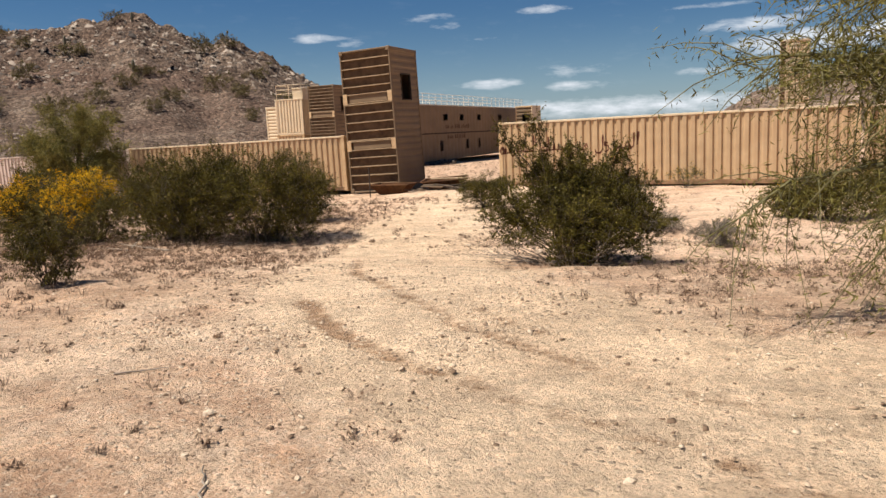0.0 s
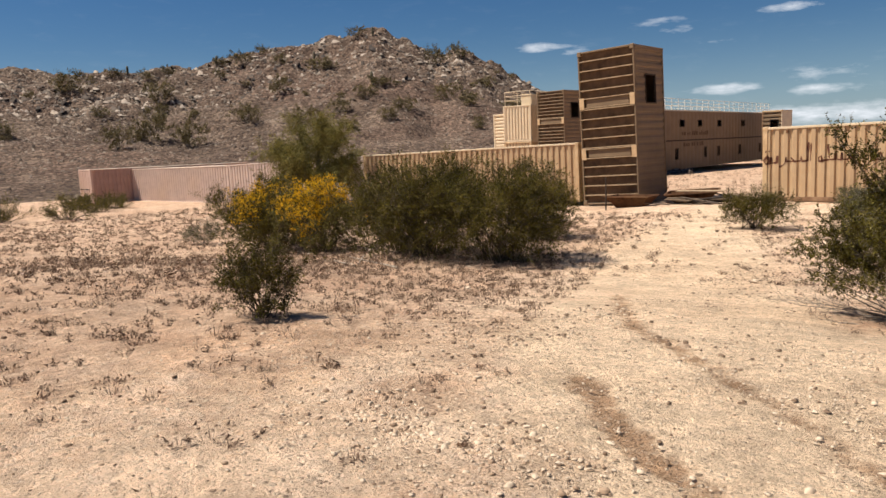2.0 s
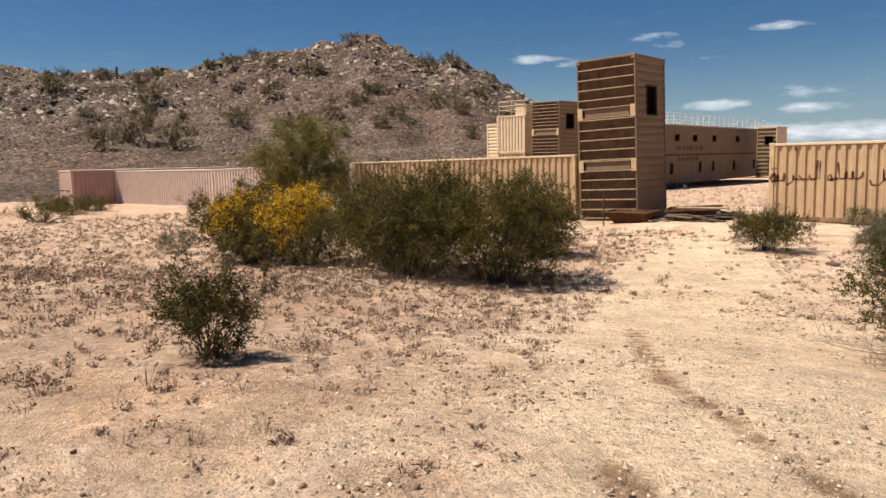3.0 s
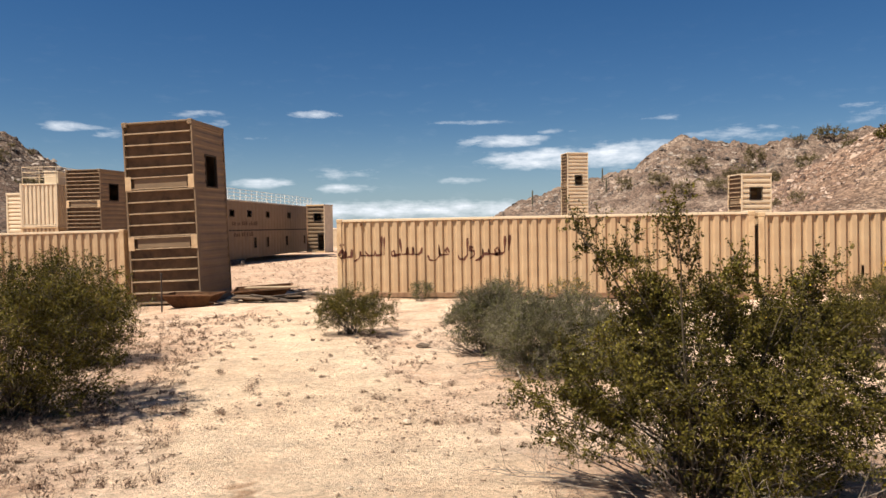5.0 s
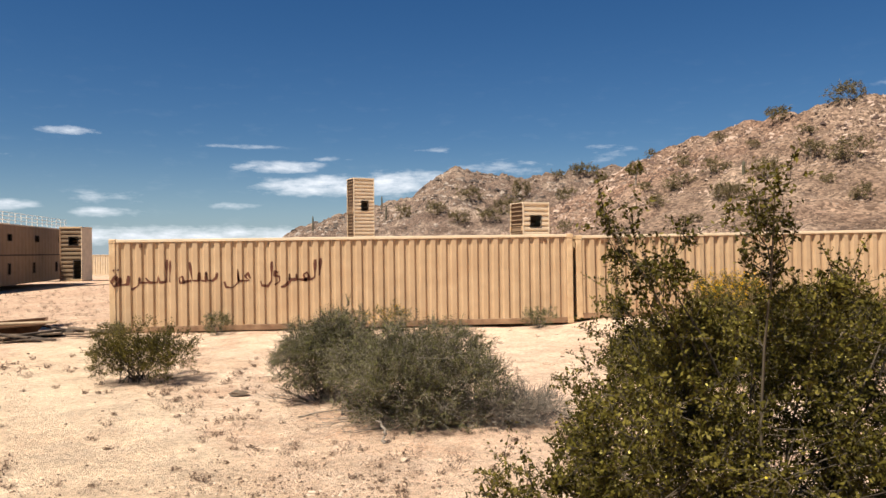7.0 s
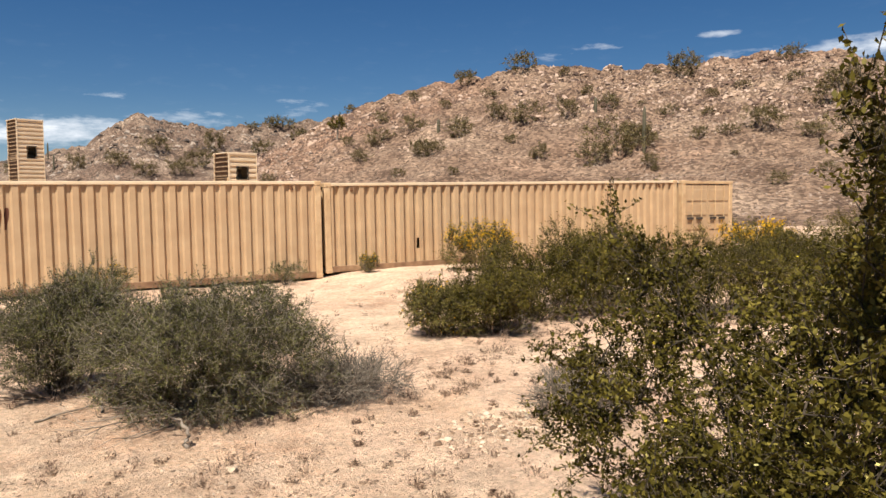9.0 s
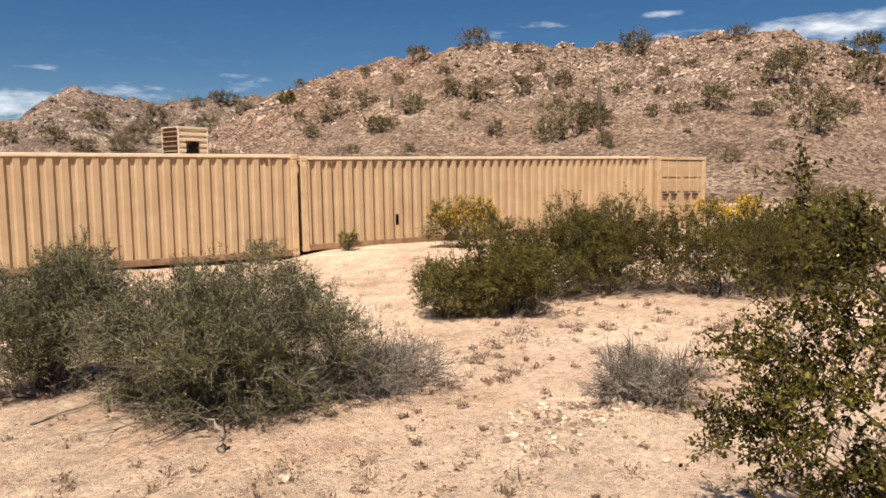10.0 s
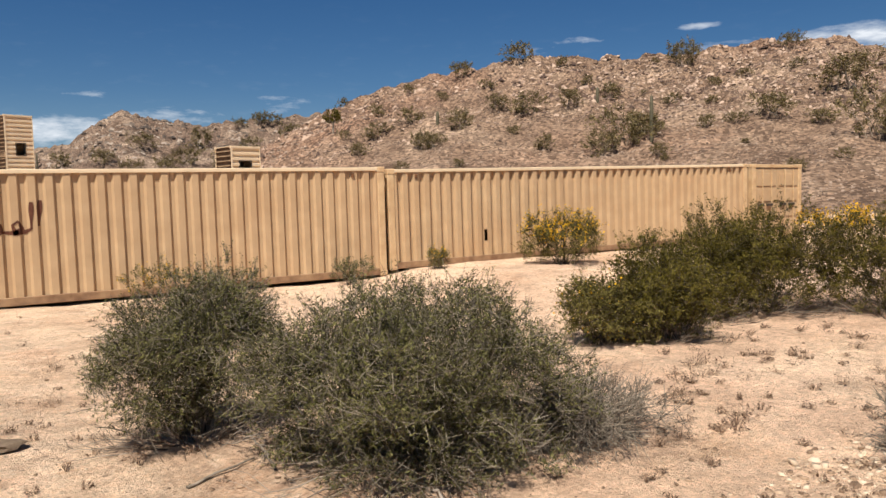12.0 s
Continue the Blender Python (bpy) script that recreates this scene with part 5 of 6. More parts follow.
# creosote row along the second container
for i, (x, y, r, h, k) in enumerate(((10.95, -8.5, 0.50, 0.70, 0.8), (11.7, -8.65, 0.62, 0.98, 1.0), (12.9, -8.0, 0.85, 1.22, 1.1), (14.1, -8.3, 1.0, 1.48, 1.3), (15.3, -9.5, 1.05, 1.45, 1.3), (16.5, -9.9, 1.05, 1.45, 1.2), (17.7, -9.6, 1.1, 1.4, 1.1), (19.3, -9.0, 1.2, 1.25, 1.1), (14.9, -7.4, 0.9, 1.4, 1.0))):
    row_bush = bush("creosote_bush", "dark green creosote bush in a row on the sand" if i else "olive creosote bush flecked with yellow", "bush", (x, y), 30 + i, dome(30 + i, r * 1.15, h * 0.9, 7, 0.55), M_LEAF_CREO if i else M_LEAF_OLIVE, int(330 * k), 6, 12, 0.036, 0.2, 40, 0.010, 0.3, 0.6, 0.4, flower_mat=M_FLOWER, n_flower=0 if i else 160, flower=0.024, flower_zone=lambda p: p[:, 0] < 0.1, group="creosote row")
    if 0 < i < 6:
        dead_branches(row_bush, 130 + i, r * 1.1, 0.4, 40, 160)
bush("brittlebush", "round bush covered in yellow flowers against the container", "bush", (15.7, -1.9), 40, dome(40, 0.95, 1.1), M_LEAF_OLIVE, 360, 6, 10, 0.036, 0.18, 40, 0.009, 0.3, 0.5, 0.5, flower_mat=M_FLOWER, n_flower=1500, flower=0.034, flower_zone=lambda p: p[:, 2] > 0.68 + 0.2 * np.sin(5 * p[:, 0]), group="yellow bushes")
bush("brittlebush", "yellow flowering bush beyond the container doors", "bush", (25.2, -2.6), 41, dome(41, 1.1, 0.95), M_LEAF_OLIVE, 200, 6, 6, 0.045, 0.2, 30, 0.009, 0.3, 0.5, 0.5, flower_mat=M_FLOWER, n_flower=1300, flower=0.05, flower_zone=lambda p: p[:, 2] > 0.5, group="yellow bushes")
for i, (x, y, r, h) in enumerate(((2.8, -0.55, 0.46, 0.52), (7.15, -0.6, 0.55, 0.72), (11.1, -0.6, 0.62, 0.52), (13.25, -0.45, 0.26, 0.40), (0.35, -0.5, 0.3, 0.3))):
    bush("small_bush", "small olive bush growing at the container's foot", "bush", (x, y), 50 + i, dome(50 + i, r, h, 5, 0.7), M_LEAF_GREY if i in (0, 2) else M_LEAF_OLIVE, 90, 6, 7, 0.026, 0.13, 24, 0.007, 0.15, 0.5, 0.5, flower_mat=M_FLOWER, n_flower=130 if i in (1, 3) else 0, flower=0.024, flower_zone=lambda p: p[:, 2] > 0.25, stem_mat=M_STEM, group="bushes at the container")
# far field shrubs
for i, (x, y, r, h) in enumerate(((-32.5, -15.1, 1.5, 1.4), (-30.2, -12.6, 1.6, 1.2), (-34.5, -9.6, 1.4, 1.1), (-36.5, -8.0, 1.2, 1.0), (-26, -6.0, 1.5, 1.3), (-38.5, -9.3, 1.1, 0.9), (27.4, 3.0, 1.6, 2.2), (33.5, 5.5, 1.3, 1.0), (36.5, 1.0, 1.8, 1.5), (40.5, -1.5, 1.7, 1.3), (45.0, 4.0, 1.6, 1.2), (31.0, 12.0, 1.2, 1.0), (24.0, -8.4, 1.3, 1.2), (27.5, -7.0, 1.5, 1.4))):
    shrub("desert_shrub", "olive desert shrub standing on the flat", "bush", (x, y), 60 + i, r, h, M_LEAF_OLIVE if i % 2 else M_LEAF_CREO, 34, 420, 4200, 0.085, group="shrubs on the flat", thick=0.016)


def palo_verde(label, at, seed, reach, height, limbs, branch, needles, size, low, bias=(0, 0), fork_at=0.16, droop=0.35, leaf_mat=None):
    """A multi-limbed tree: trunk and tapering limbs, fine hanging branchlets, a loose crown of needles."""
    rng = np.random.default_rng(seed)
    root = tagged(new("palo_verde_tree"), label, "tree", "palo verde trees")
    root.matrix_world = pose(at[0], at[1], gz(at[0], at[1]))
    fork = np.array([0.1, 0.05, height * fork_at])
    k = np.linspace(0, 1, 9)[None, :, None]
    phi = rng.uniform(0, 2 * np.pi, limbs)
    ct = rng.uniform(low, 1.0, limbs)
    rr = reach * np.sqrt(1 - (0.85 * ct) ** 2) * rng.uniform(0.7, 1.1, limbs)
    end = np.stack([np.cos(phi) * rr + bias[0], np.sin(phi) * rr + bias[1], height * (fork_at + 0.12 + (0.88 - fork_at) * ct) * rng.uniform(0.85, 1.0, limbs)], 1)
    path = fork * (1 - k) + end[:, None] * k + np.array([0, 0, 1]) * np.sin(k * np.pi) * 0.12 * height + rng.normal(0, 0.05, (limbs, 9, 3)) * k
    rad = 0.055 * height / 4 * rng.uniform(0.6, 1.1, (limbs, 1)) * np.linspace(1, 0.12, 9)[None]
    trunk = np.stack([np.linspace(0, 1, 5) * fork[i] + (-0.1 * (1 - np.linspace(0, 1, 5)) if i == 2 else 0) for i in range(3)], 1)[None]
    v1, f1 = tubes(trunk, np.linspace(0.14, 0.10, 5)[None] * height / 4, 8)
    v2, f2 = tubes(path, rad, 5)
    part_mesh("trunk", mesh_from("trunk", v1, f1, M_PALO_BARK, True), root)
    part_mesh("limb_frame", mesh_from("limb_frame", v2, f2, M_PALO_BARK, True), root)
    si = rng.integers(0, limbs, branch)
    tt = rng.uniform(0.3, 1.0, branch)
    i0 = np.minimum((tt * 8).astype(int), 7)
    w = (tt * 8 - i0)[:, None]
    p0 = path[si, i0] * (1 - w) + path[si, i0 + 1] * w
    d = rng.normal(0, 0.7, (branch, 3)) + (path[si, np.minimum(i0 + 1, 8)] - path[si, i0]) * 1.2
    d /= np.linalg.norm(d, axis=1, keepdims=True)
    ln = reach * rng.uniform(0.14, 0.4, (branch, 1))
    j = np.linspace(0, 1, 4)[None, :, None]
    tp = p0[:, None] + d[:, None] * ln[:, None] * j - np.array([0, 0, 1]) * (j ** 2) * ln[:, None] * droop + rng.normal(0, 0.02, (branch, 4, 3)) * j
    tagged(part_mesh("branchlet_mass", tube_mesh("branchlet_mass", tp, 0.007 * rng.uniform(0.5, 1.2, (branch, 1)) * np.array([[1, 0.8, 0.6, 0.3]]), M_PALO_BARK, 3), root), kind="stuff")
    li = rng.integers(0, branch, needles)
    q = rng.uniform(0.2, 1.0, needles) * 3
    b0 = np.minimum(q.astype(int), 2)
    lw = (q - b0)[:, None]
    lp = tp[li, b0] * (1 - lw) + tp[li, b0 + 1] * lw + rng.normal(0, 0.045 * reach / 2, (needles, 3))
    v, f = leaves(lp, size * 1.25, rng, 0.18, -0.4)
    v, f = v.reshape(-1, 4, 3)[:, :3].reshape(-1, 3), np.arange(needles * 3).reshape(-1, 3)
    part_mesh("crown", mesh_from("crown", v, f, leaf_mat or M_LEAF_PALO), root)
    return root


palo_verde("wispy green palo verde tree hanging over the path", (13.8, -20.0), 71, 2.25, 3.4, 28, 2100, 95000, 0.052, -0.2, (-0.25, -0.1), 0.18, 0.42, leaf_mat=M_LEAF_PALO_NEAR)
palo_verde("rounded palo verde tree in front of the container wall", (-21.0, -3.6), 72, 2.75, 5.3, 28, 1900, 62000, 0.12, -0.15, (0, 0), 0.17, 0.12)
palo_verde("green palo verde tree beyond the container doors", (28.5, 6.0), 73, 1.7, 2.9, 12, 500, 9000, 0.11, 0.2)


# ---- shrubs and cacti of the hills ----
def hill_shrubs(hill, spots, rng, label, scale):
    protos = []
    for i in range(3):
        protos.append(bush("hill_shrub", label, "bush", (0, 0, 0), 200 + i + int(scale * 10), dome(200 + i, 0.95, 1.05, 5, 0.7), M_LEAF_HILL, 60, 2, 18, 0.092, 0.30, 9, 0.016, 0.3, 0.6, 0.4, stem_mat=M_STEM, group="hill shrubs", twig_r=0.006))
    for n, (az, ang, s) in enumerate(spots):
        x, y, z = hill.near(az, ang)
        m = pose(x, y, z - 0.15, 0, 0, rng.uniform(0, 360))
        src = protos[n % 3]
        if n < 3:
            ob = src
            ob.matrix_world = m
        else:
            ob = copy_thing(src, m)
        k = s * scale * 1.22
        ob.scale = (k * rng.uniform(0.9, 1.3), k * rng.uniform(0.9, 1.3), k * rng.uniform(0.95, 1.2))


rngh = random.Random(21)
spots_r = [(31.0, 9.0, 1.5), (35.2, 9.9, 1.8), (38.4, 9.5, 0.9), (46.8, 9.0, 2.1), (54.2, 9.6, 1.6), (54.4, 8.3, 0.9), (57.2, 6.6, 2.4), (62.3, 6.2, 2.0), (58.8, 3.2, 2.6), (52.6, 5.0, 1.6), (61.0, 4.2, 1.1),
           (35.5, 5.9, 1.7), (38.6, 6.2, 1.4), (30.4, 5.1, 1.6), (26.8, 5.6, 1.4), (33.0, 6.2, 1.4), (41.6, 7.0, 1.3), (24.0, 4.5, 1.5), (27.2, 3.6, 1.3), (28.3, 3.8, 1.0), (42.3, 3.4, 2.6), (44.0, 4.2, 1.7), (40.6, 2.8, 1.8),
           (46.0, 6.2, 0.9), (48.2, 4.5, 0.9), (50.0, 4.7, 0.9), (44.6, 4.5, 0.8), (55.6, 4.4, 1.0), (56.6, 2.0, 0.7), (64.0, 3.2, 0.8), (65.0, 6.0, 0.9), (22.5, 3.2, 1.1), (36.5, 3.2, 1.0), (49.0, 7.5, 0.8), (51.0, 8.0, 0.8), (40.0, 7.9, 0.8), (29.4, 7.2, 0.8), (61.8, 7.8, 2.0), (45.0, 9.3, 0.6)]
spots_r += [(rngh.uniform(14, 78), rngh.uniform(0.8, 8.5), rngh.choice((0.45, 0.55, 0.7, 0.9))) for _ in range(26)]
hill_shrubs(RIGHT, spots_r, rngh, "olive shrub growing on the pale hillside", 1.08)
spots_l = [(-72.5, 4.6, 2.0), (-66.5, 4.0, 1.7), (-60.6, 6.7, 1.2), (-57.8, 6.6, 1.1), (-55.0, 6.1, 1.4), (-54.4, 6.2, 0.9), (-67.4, 1.2, 1.9), (-64.8, 0.9, 1.7), (-60.4, 2.3, 1.5), (-58.0, 4.6, 1.2), (-51.6, 4.0, 1.2), (-46.2, 6.2, 1.5),
           (-44.4, 6.6, 1.3), (-48.8, 3.0, 1.1), (-45.5, 3.6, 1.3), (-43.6, 3.2, 1.2), (-42.4, 4.4, 1.2), (-52.2, 8.4, 1.2), (-62.2, 5.6, 0.9), (-70.6, 3.2, 0.9), (-69.8, 0.8, 1.4), (-76.8, 2.0, 1.0), (-56.4, 2.2, 1.3), (-53.6, 3.0, 0.9), (-50.2, 5.0, 0.8), (-40.6, 2.6, 1.1), (-59.2, 7.4, 0.9), (-66.0, 6.0, 0.9), (-69.4, 5.8, 0.9)]
spots_l += [(rngh.uniform(-95, -38), rngh.uniform(0.3, 6.5), rngh.choice((0.45, 0.55, 0.7, 0.9))) for _ in range(34)]
hill_shrubs(LEFT, spots_l, rngh, "olive shrub growing on the dark rocky hill", 1.25)
spots_f = [(16.0, 5.6, 1.6), (16.9, 5.7, 1.7), (14.7, 5.4, 1.2), (12.0, 4.0, 2.0), (2.6, 2.6, 1.6), (8.0, 3.8, 1.6), (5.2, 2.8, 1.5), (11.0, 2.8, 1.8), (9.4, 2.2, 1.4), (18.0, 4.6, 1.7), (15.4, 3.6, 1.5), (-1.0, 2.2, 1.3), (13.2, 2.5, 1.6), (7.0, 2.0, 1.3), (17.4, 3.0, 1.3)]
hill_shrubs(FAR, spots_f, rngh, "olive shrub on the distant hill", 1.6)


def hill_tree(hill, az, ang, h, seed):
    x, y, z = hill.near(az, ang)
    root = tagged(new("hill_tree"), "small dark tree standing on the hill crest", "tree", "hill trees")
    root.matrix_world = pose(x, y, z - 0.2)
    part_mesh("trunk", tube_mesh("trunk", [[(0, 0, 0), (0.1, 0, h * 0.35), (0.05, 0.1, h * 0.7)]], [[0.16, 0.13, 0.07]], M_STEM, 6), root)
    rng, st, tw, lp, tip = shrub_arrays(seed, h * 0.36, h * 0.55, 26, 260, 1600, 0.16)
    up = np.array([0.08, 0.05, h * 0.46])
    part_mesh("limb_frame", tube_mesh("limb_frame", st[0] + up, st[1] * 2, M_STEM, 3), root)
    v, f = leaves(lp + up, 0.2, rng)
    part_mesh("crown", mesh_from("crown", v, f, M_LEAF_CREO), root)


hill_tree(RIGHT, 21.0, 4.9, 3.6, 5)
hill_tree(RIGHT, 62.6, 8.0, 3.4, 6)


def saguaro(hill, az, ang, h, arms=0):
    x, y, z = hill.near(az, ang)
    root = tagged(new("saguaro_cactus"), "tall slim saguaro cactus on the hillside", "cactus", "saguaros")
    root.matrix_world = pose(x, y, z - 0.3)
    me = tube_mesh("column", [[(0, 0, 0), (0, 0, h * 0.4), (0.02, 0, h * 0.8), (0.02, 0, h * 0.96), (0.02, 0, h)]], [[0.17, 0.21, 0.20, 0.13, 0.02]], M_SAGUARO, 12)
    part_mesh("column", me, root)
    for s in range(arms):
        d = 1 if s == 0 else -1
        part_mesh("arm", tube_mesh("arm", [[(0.12 * d, 0, h * 0.45), (0.5 * d, 0, h * 0.47), (0.62 * d, 0, h * 0.6), (0.62 * d, 0, h * 0.78)]], [[0.1, 0.12, 0.12, 0.03]], M_SAGUARO, 8), root)


for az, ang, h, arms in ((44.3, 3.6, 5.2, 0), (40.6, 6.6, 2.2, 0), (28.6, 5.4, 2.0, 0)):
    saguaro(RIGHT, az, ang, h, arms)
for az, ang, h, arms in ((-4.3, 1.6, 4.2, 0), (0.9, 3.2, 4.6, 0), (1.3, 2.4, 4.4, 1)):
    saguaro(FAR, az, ang, h, arms)
for az, ang, h, arms in ((-55.4, 6.6, 2.4, 0), (-62.6, 6.6, 2.0, 0), (-50.9, 8.5, 1.8, 1), (-51.2, 5.2, 1.8, 0), (-68.6, 6.0, 1.6, 0)):
    saguaro(LEFT, az, ang, h, arms)


# ---- loose stones and dry tufts ----
def rocks(name, label, pts, sizes, mat, seed, sink=0.3):
    """Many angular stones in one mesh: each a jittered cap of ten facets."""
    rng = np.random.default_rng(seed)
    base = np.array([(1, 0, -0.35), (0, 1, -0.35), (-1, 0, -0.35), (0, -1, -0.35), (0.6, 0.6, 0.65), (-0.6, 0.6, 0.65), (-0.6, -0.6, 0.65), (0.6, -0.6, 0.65)], float)
    tri = np.array([(0, 1, 4), (1, 2, 5), (2, 3, 6), (3, 0, 7), (4, 1, 5), (5, 2, 6), (6, 3, 7), (7, 0, 4), (4, 5, 6), (4, 6, 7)])
    n = len(pts)
    v = base[None] * rng.uniform(0.5, 1.4, (n, 8, 1)) * np.stack([rng.uniform(0.6, 1.5, n), rng.uniform(0.6, 1.2, n), rng.uniform(0.35, 0.85, n)], 1)[:, None]
    a = rng.uniform(0, 2 * np.pi, n)
    c, s = np.cos(a)[:, None], np.sin(a)[:, None]
    v = np.stack([v[..., 0] * c - v[..., 1] * s, v[..., 0] * s + v[..., 1] * c, v[..., 2]], -1) * np.asarray(sizes)[:, None, None]
    v = v + np.asarray(pts)[:, None] + np.array([0, 0, 1]) * np.asarray(sizes)[:, None, None] * (0.5 - sink)
    f = (tri[None] + 8 * np.arange(n)[:, None, None]).reshape(-1, 3)
    return tagged(new(name, mesh_from(name, v.reshape(-1, 3), f, mat)), label, "stones", kind="stuff")


def hill_rocks(hill, name, label, n, mat, seed, smin, smax, lo=0.05, hi=0.93, power=3.2, streak=0.0):
    """Rubble over a slope: low ridged blocks of six faces, in drifts and bands."""
    rng = np.random.default_rng(seed)
    H, W = hill.X.shape
    i = (lo + (hi - lo) * rng.uniform(0, 1, n) ** 0.8) * (H - 3)
    i, j = i.astype(int), rng.integers(0, W, n)
    pts = np.stack([hill.X[i, j], hill.Y[i, j], hill.Z[i, j]], 1)
    step = rng.uniform(0, 1, (n, 1))
    pts = pts * (1 - step) + np.stack([hill.X[i + 1, (j + 1) % W], hill.Y[i + 1, (j + 1) % W], hill.Z[i + 1, (j + 1) % W]], 1) * step
    ok = j < W - 1
    grow = 0.5 + 0.5 * smooth_step((i / (H - 3) - 0.40) / 0.4)
    patch = 0.62 + 0.4 * np.sin(pts[:, 0] * 0.19 + seed) * np.sin(pts[:, 1] * 0.16) + 0.3 * np.sin(pts[:, 0] * 0.05 - pts[:, 1] * 0.06) + streak * np.sin(pts[:, 2] * 1.1 + pts[:, 0] * 0.12)
    keep = ok & (rng.uniform(0, 1, n) < np.clip(patch, 0.12, 1))
    pts, grow = pts[keep], grow[keep]
    m = len(pts)
    size = smin + (smax - smin) * rng.uniform(0, 1, m) ** power * grow
    base = np.array([(1, -0.7, -0.5), (1, 0.7, -0.5), (-1, 0.7, -0.5), (-1, -0.7, -0.5), (0.45, 0, 0.75), (-0.45, 0, 0.75)], float)
    tri = np.array([(0, 1, 4), (2, 3, 5), (1, 2, 5), (1, 5, 4), (3, 0, 4), (3, 4, 5)])
    v = (base[None] + rng.normal(0, 0.28, (m, 6, 3))) * np.stack([rng.uniform(0.6, 1.5, m), rng.uniform(0.6, 1.2, m), rng.uniform(0.5, 1.0, m)], 1)[:, None]
    a = rng.uniform(0, 2 * np.pi, m)
    c, s = np.cos(a)[:, None], np.sin(a)[:, None]
    v = np.stack([v[..., 0] * c - v[..., 1] * s, v[..., 0] * s + v[..., 1] * c, v[..., 2]], -1) * size[:, None, None] + pts[:, None]
    f = (tri[None] + 6 * np.arange(m)[:, None, None]).reshape(-1, 3)
    tagged(new(name, mesh_from(name, v.reshape(-1, 3), f, mat)), label, "stones", kind="stuff")


hill_rocks(LEFT, "hill_boulders", "brown angular rocks scattered over the hill", 42000, M_BOULDER_L, 81, 0.06, 0.40, power=2.8, streak=0.3)
hill_rocks(LEFT, "crest_boulders", "pale and dark jagged rocks along the hill crest", 15000, M_CREST_GREY, 84, 0.10, 0.62, 0.60, 0.955, 2.6)
hill_rocks(RIGHT, "hill_boulders", "pale angular rocks covering the hillside", 50000, M_BOULDER_R, 82, 0.06, 0.30, power=2.6, streak=0.3)
hill_rocks(RIGHT, "crest_boulders", "reddish brown jagged rocks along the hill crest", 18000, M_CREST_ROCK, 85, 0.08, 0.46, 0.55, 0.955, 2.4)
hill_rocks(FAR, "hill_boulders", "brown rocks on the distant hill", 13000, M_CREST_GREY, 83, 0.15, 0.85, power=2.4)


def scatter(n, seed, spread, keep):
    rng = np.random.default_rng(seed)
    p = np.stack([rng.normal(8, spread, n), rng.normal(-17, spread * 0.8, n)], 1)
    p = p[keep(p[:, 0], p[:, 1], rng)]
    return np.stack([p[:, 0], p[:, 1], ground_z(p[:, 0], p[:, 1]) + lumps(p[:, 0], p[:, 1])], 1), rng


def in_yard(x, y, rng):
    return (y < -0.4) & (y > -40)


def in_patches(x, y, rng):
    f = np.sin(1.1 * x + 0.6 * y) * np.sin(0.8 * y - 0.5 * x + 2) + 0.6 * np.sin(2.7 * x - 1.9 * y) * np.sin(2.2 * y + 1.4 * x + 1)
    return in_yard(x, y, rng) & (rng.uniform(0, 1, len(x)) < 0.15 + 0.85 * smooth_step((f + 0.1) / 0.6))


pts, rng1 = scatter(30000, 91, 5.5, in_patches)
rocks("pebbles", "small tan and brown pebbles strewn over the sand", pts, 0.004 + 0.020 * rng1.uniform(0, 1, len(pts)) ** 7, M_STONE, 91)
q_near = np.random.default_rng(92)
pts = np.stack([q_near.normal(9.2, 2.2, 11000), q_near.normal(-21.2, 1.9, 11000)], 1)
pts = np.stack([pts[:, 0], pts[:, 1], ground_z(pts[:, 0], pts[:, 1]) + lumps(pts[:, 0], pts[:, 1])], 1)
rocks("grit", "fine brown and pale grit on the path", pts, 0.004 + 0.012 * q_near.uniform(0, 1, len(pts)) ** 4, M_STONE, 92)
for k, (x, y, r, n) in enumerate(((7.55, -22.05, 0.55, 700), (6.3, -13.1, 0.9, 900), (9.5, -12.45, 0.42, 520), (9.0, -12.9, 0.5, 260), (12.2, -12.6, 0.8, 240), (6.5, -20.2, 0.8, 400), (4.6, -14.0, 1.1, 700), (2.6, -10.0, 1.4, 500))):
    rng2 = np.random.default_rng(95 + k)
    q = np.stack([rng2.normal(x, r, n), rng2.normal(y, r * 0.45, n)], 1)
    q = np.stack([q[:, 0], q[:, 1], ground_z(q[:, 0], q[:, 1]) + lumps(q[:, 0], q[:, 1])], 1)
    rocks("gravel_patch", "patch of pale broken gravel on the sand", q, 0.006 + (0.028 if k == 2 else 0.016) * rng2.uniform(0, 1, n) ** 3, M_STONE, 99 + k)


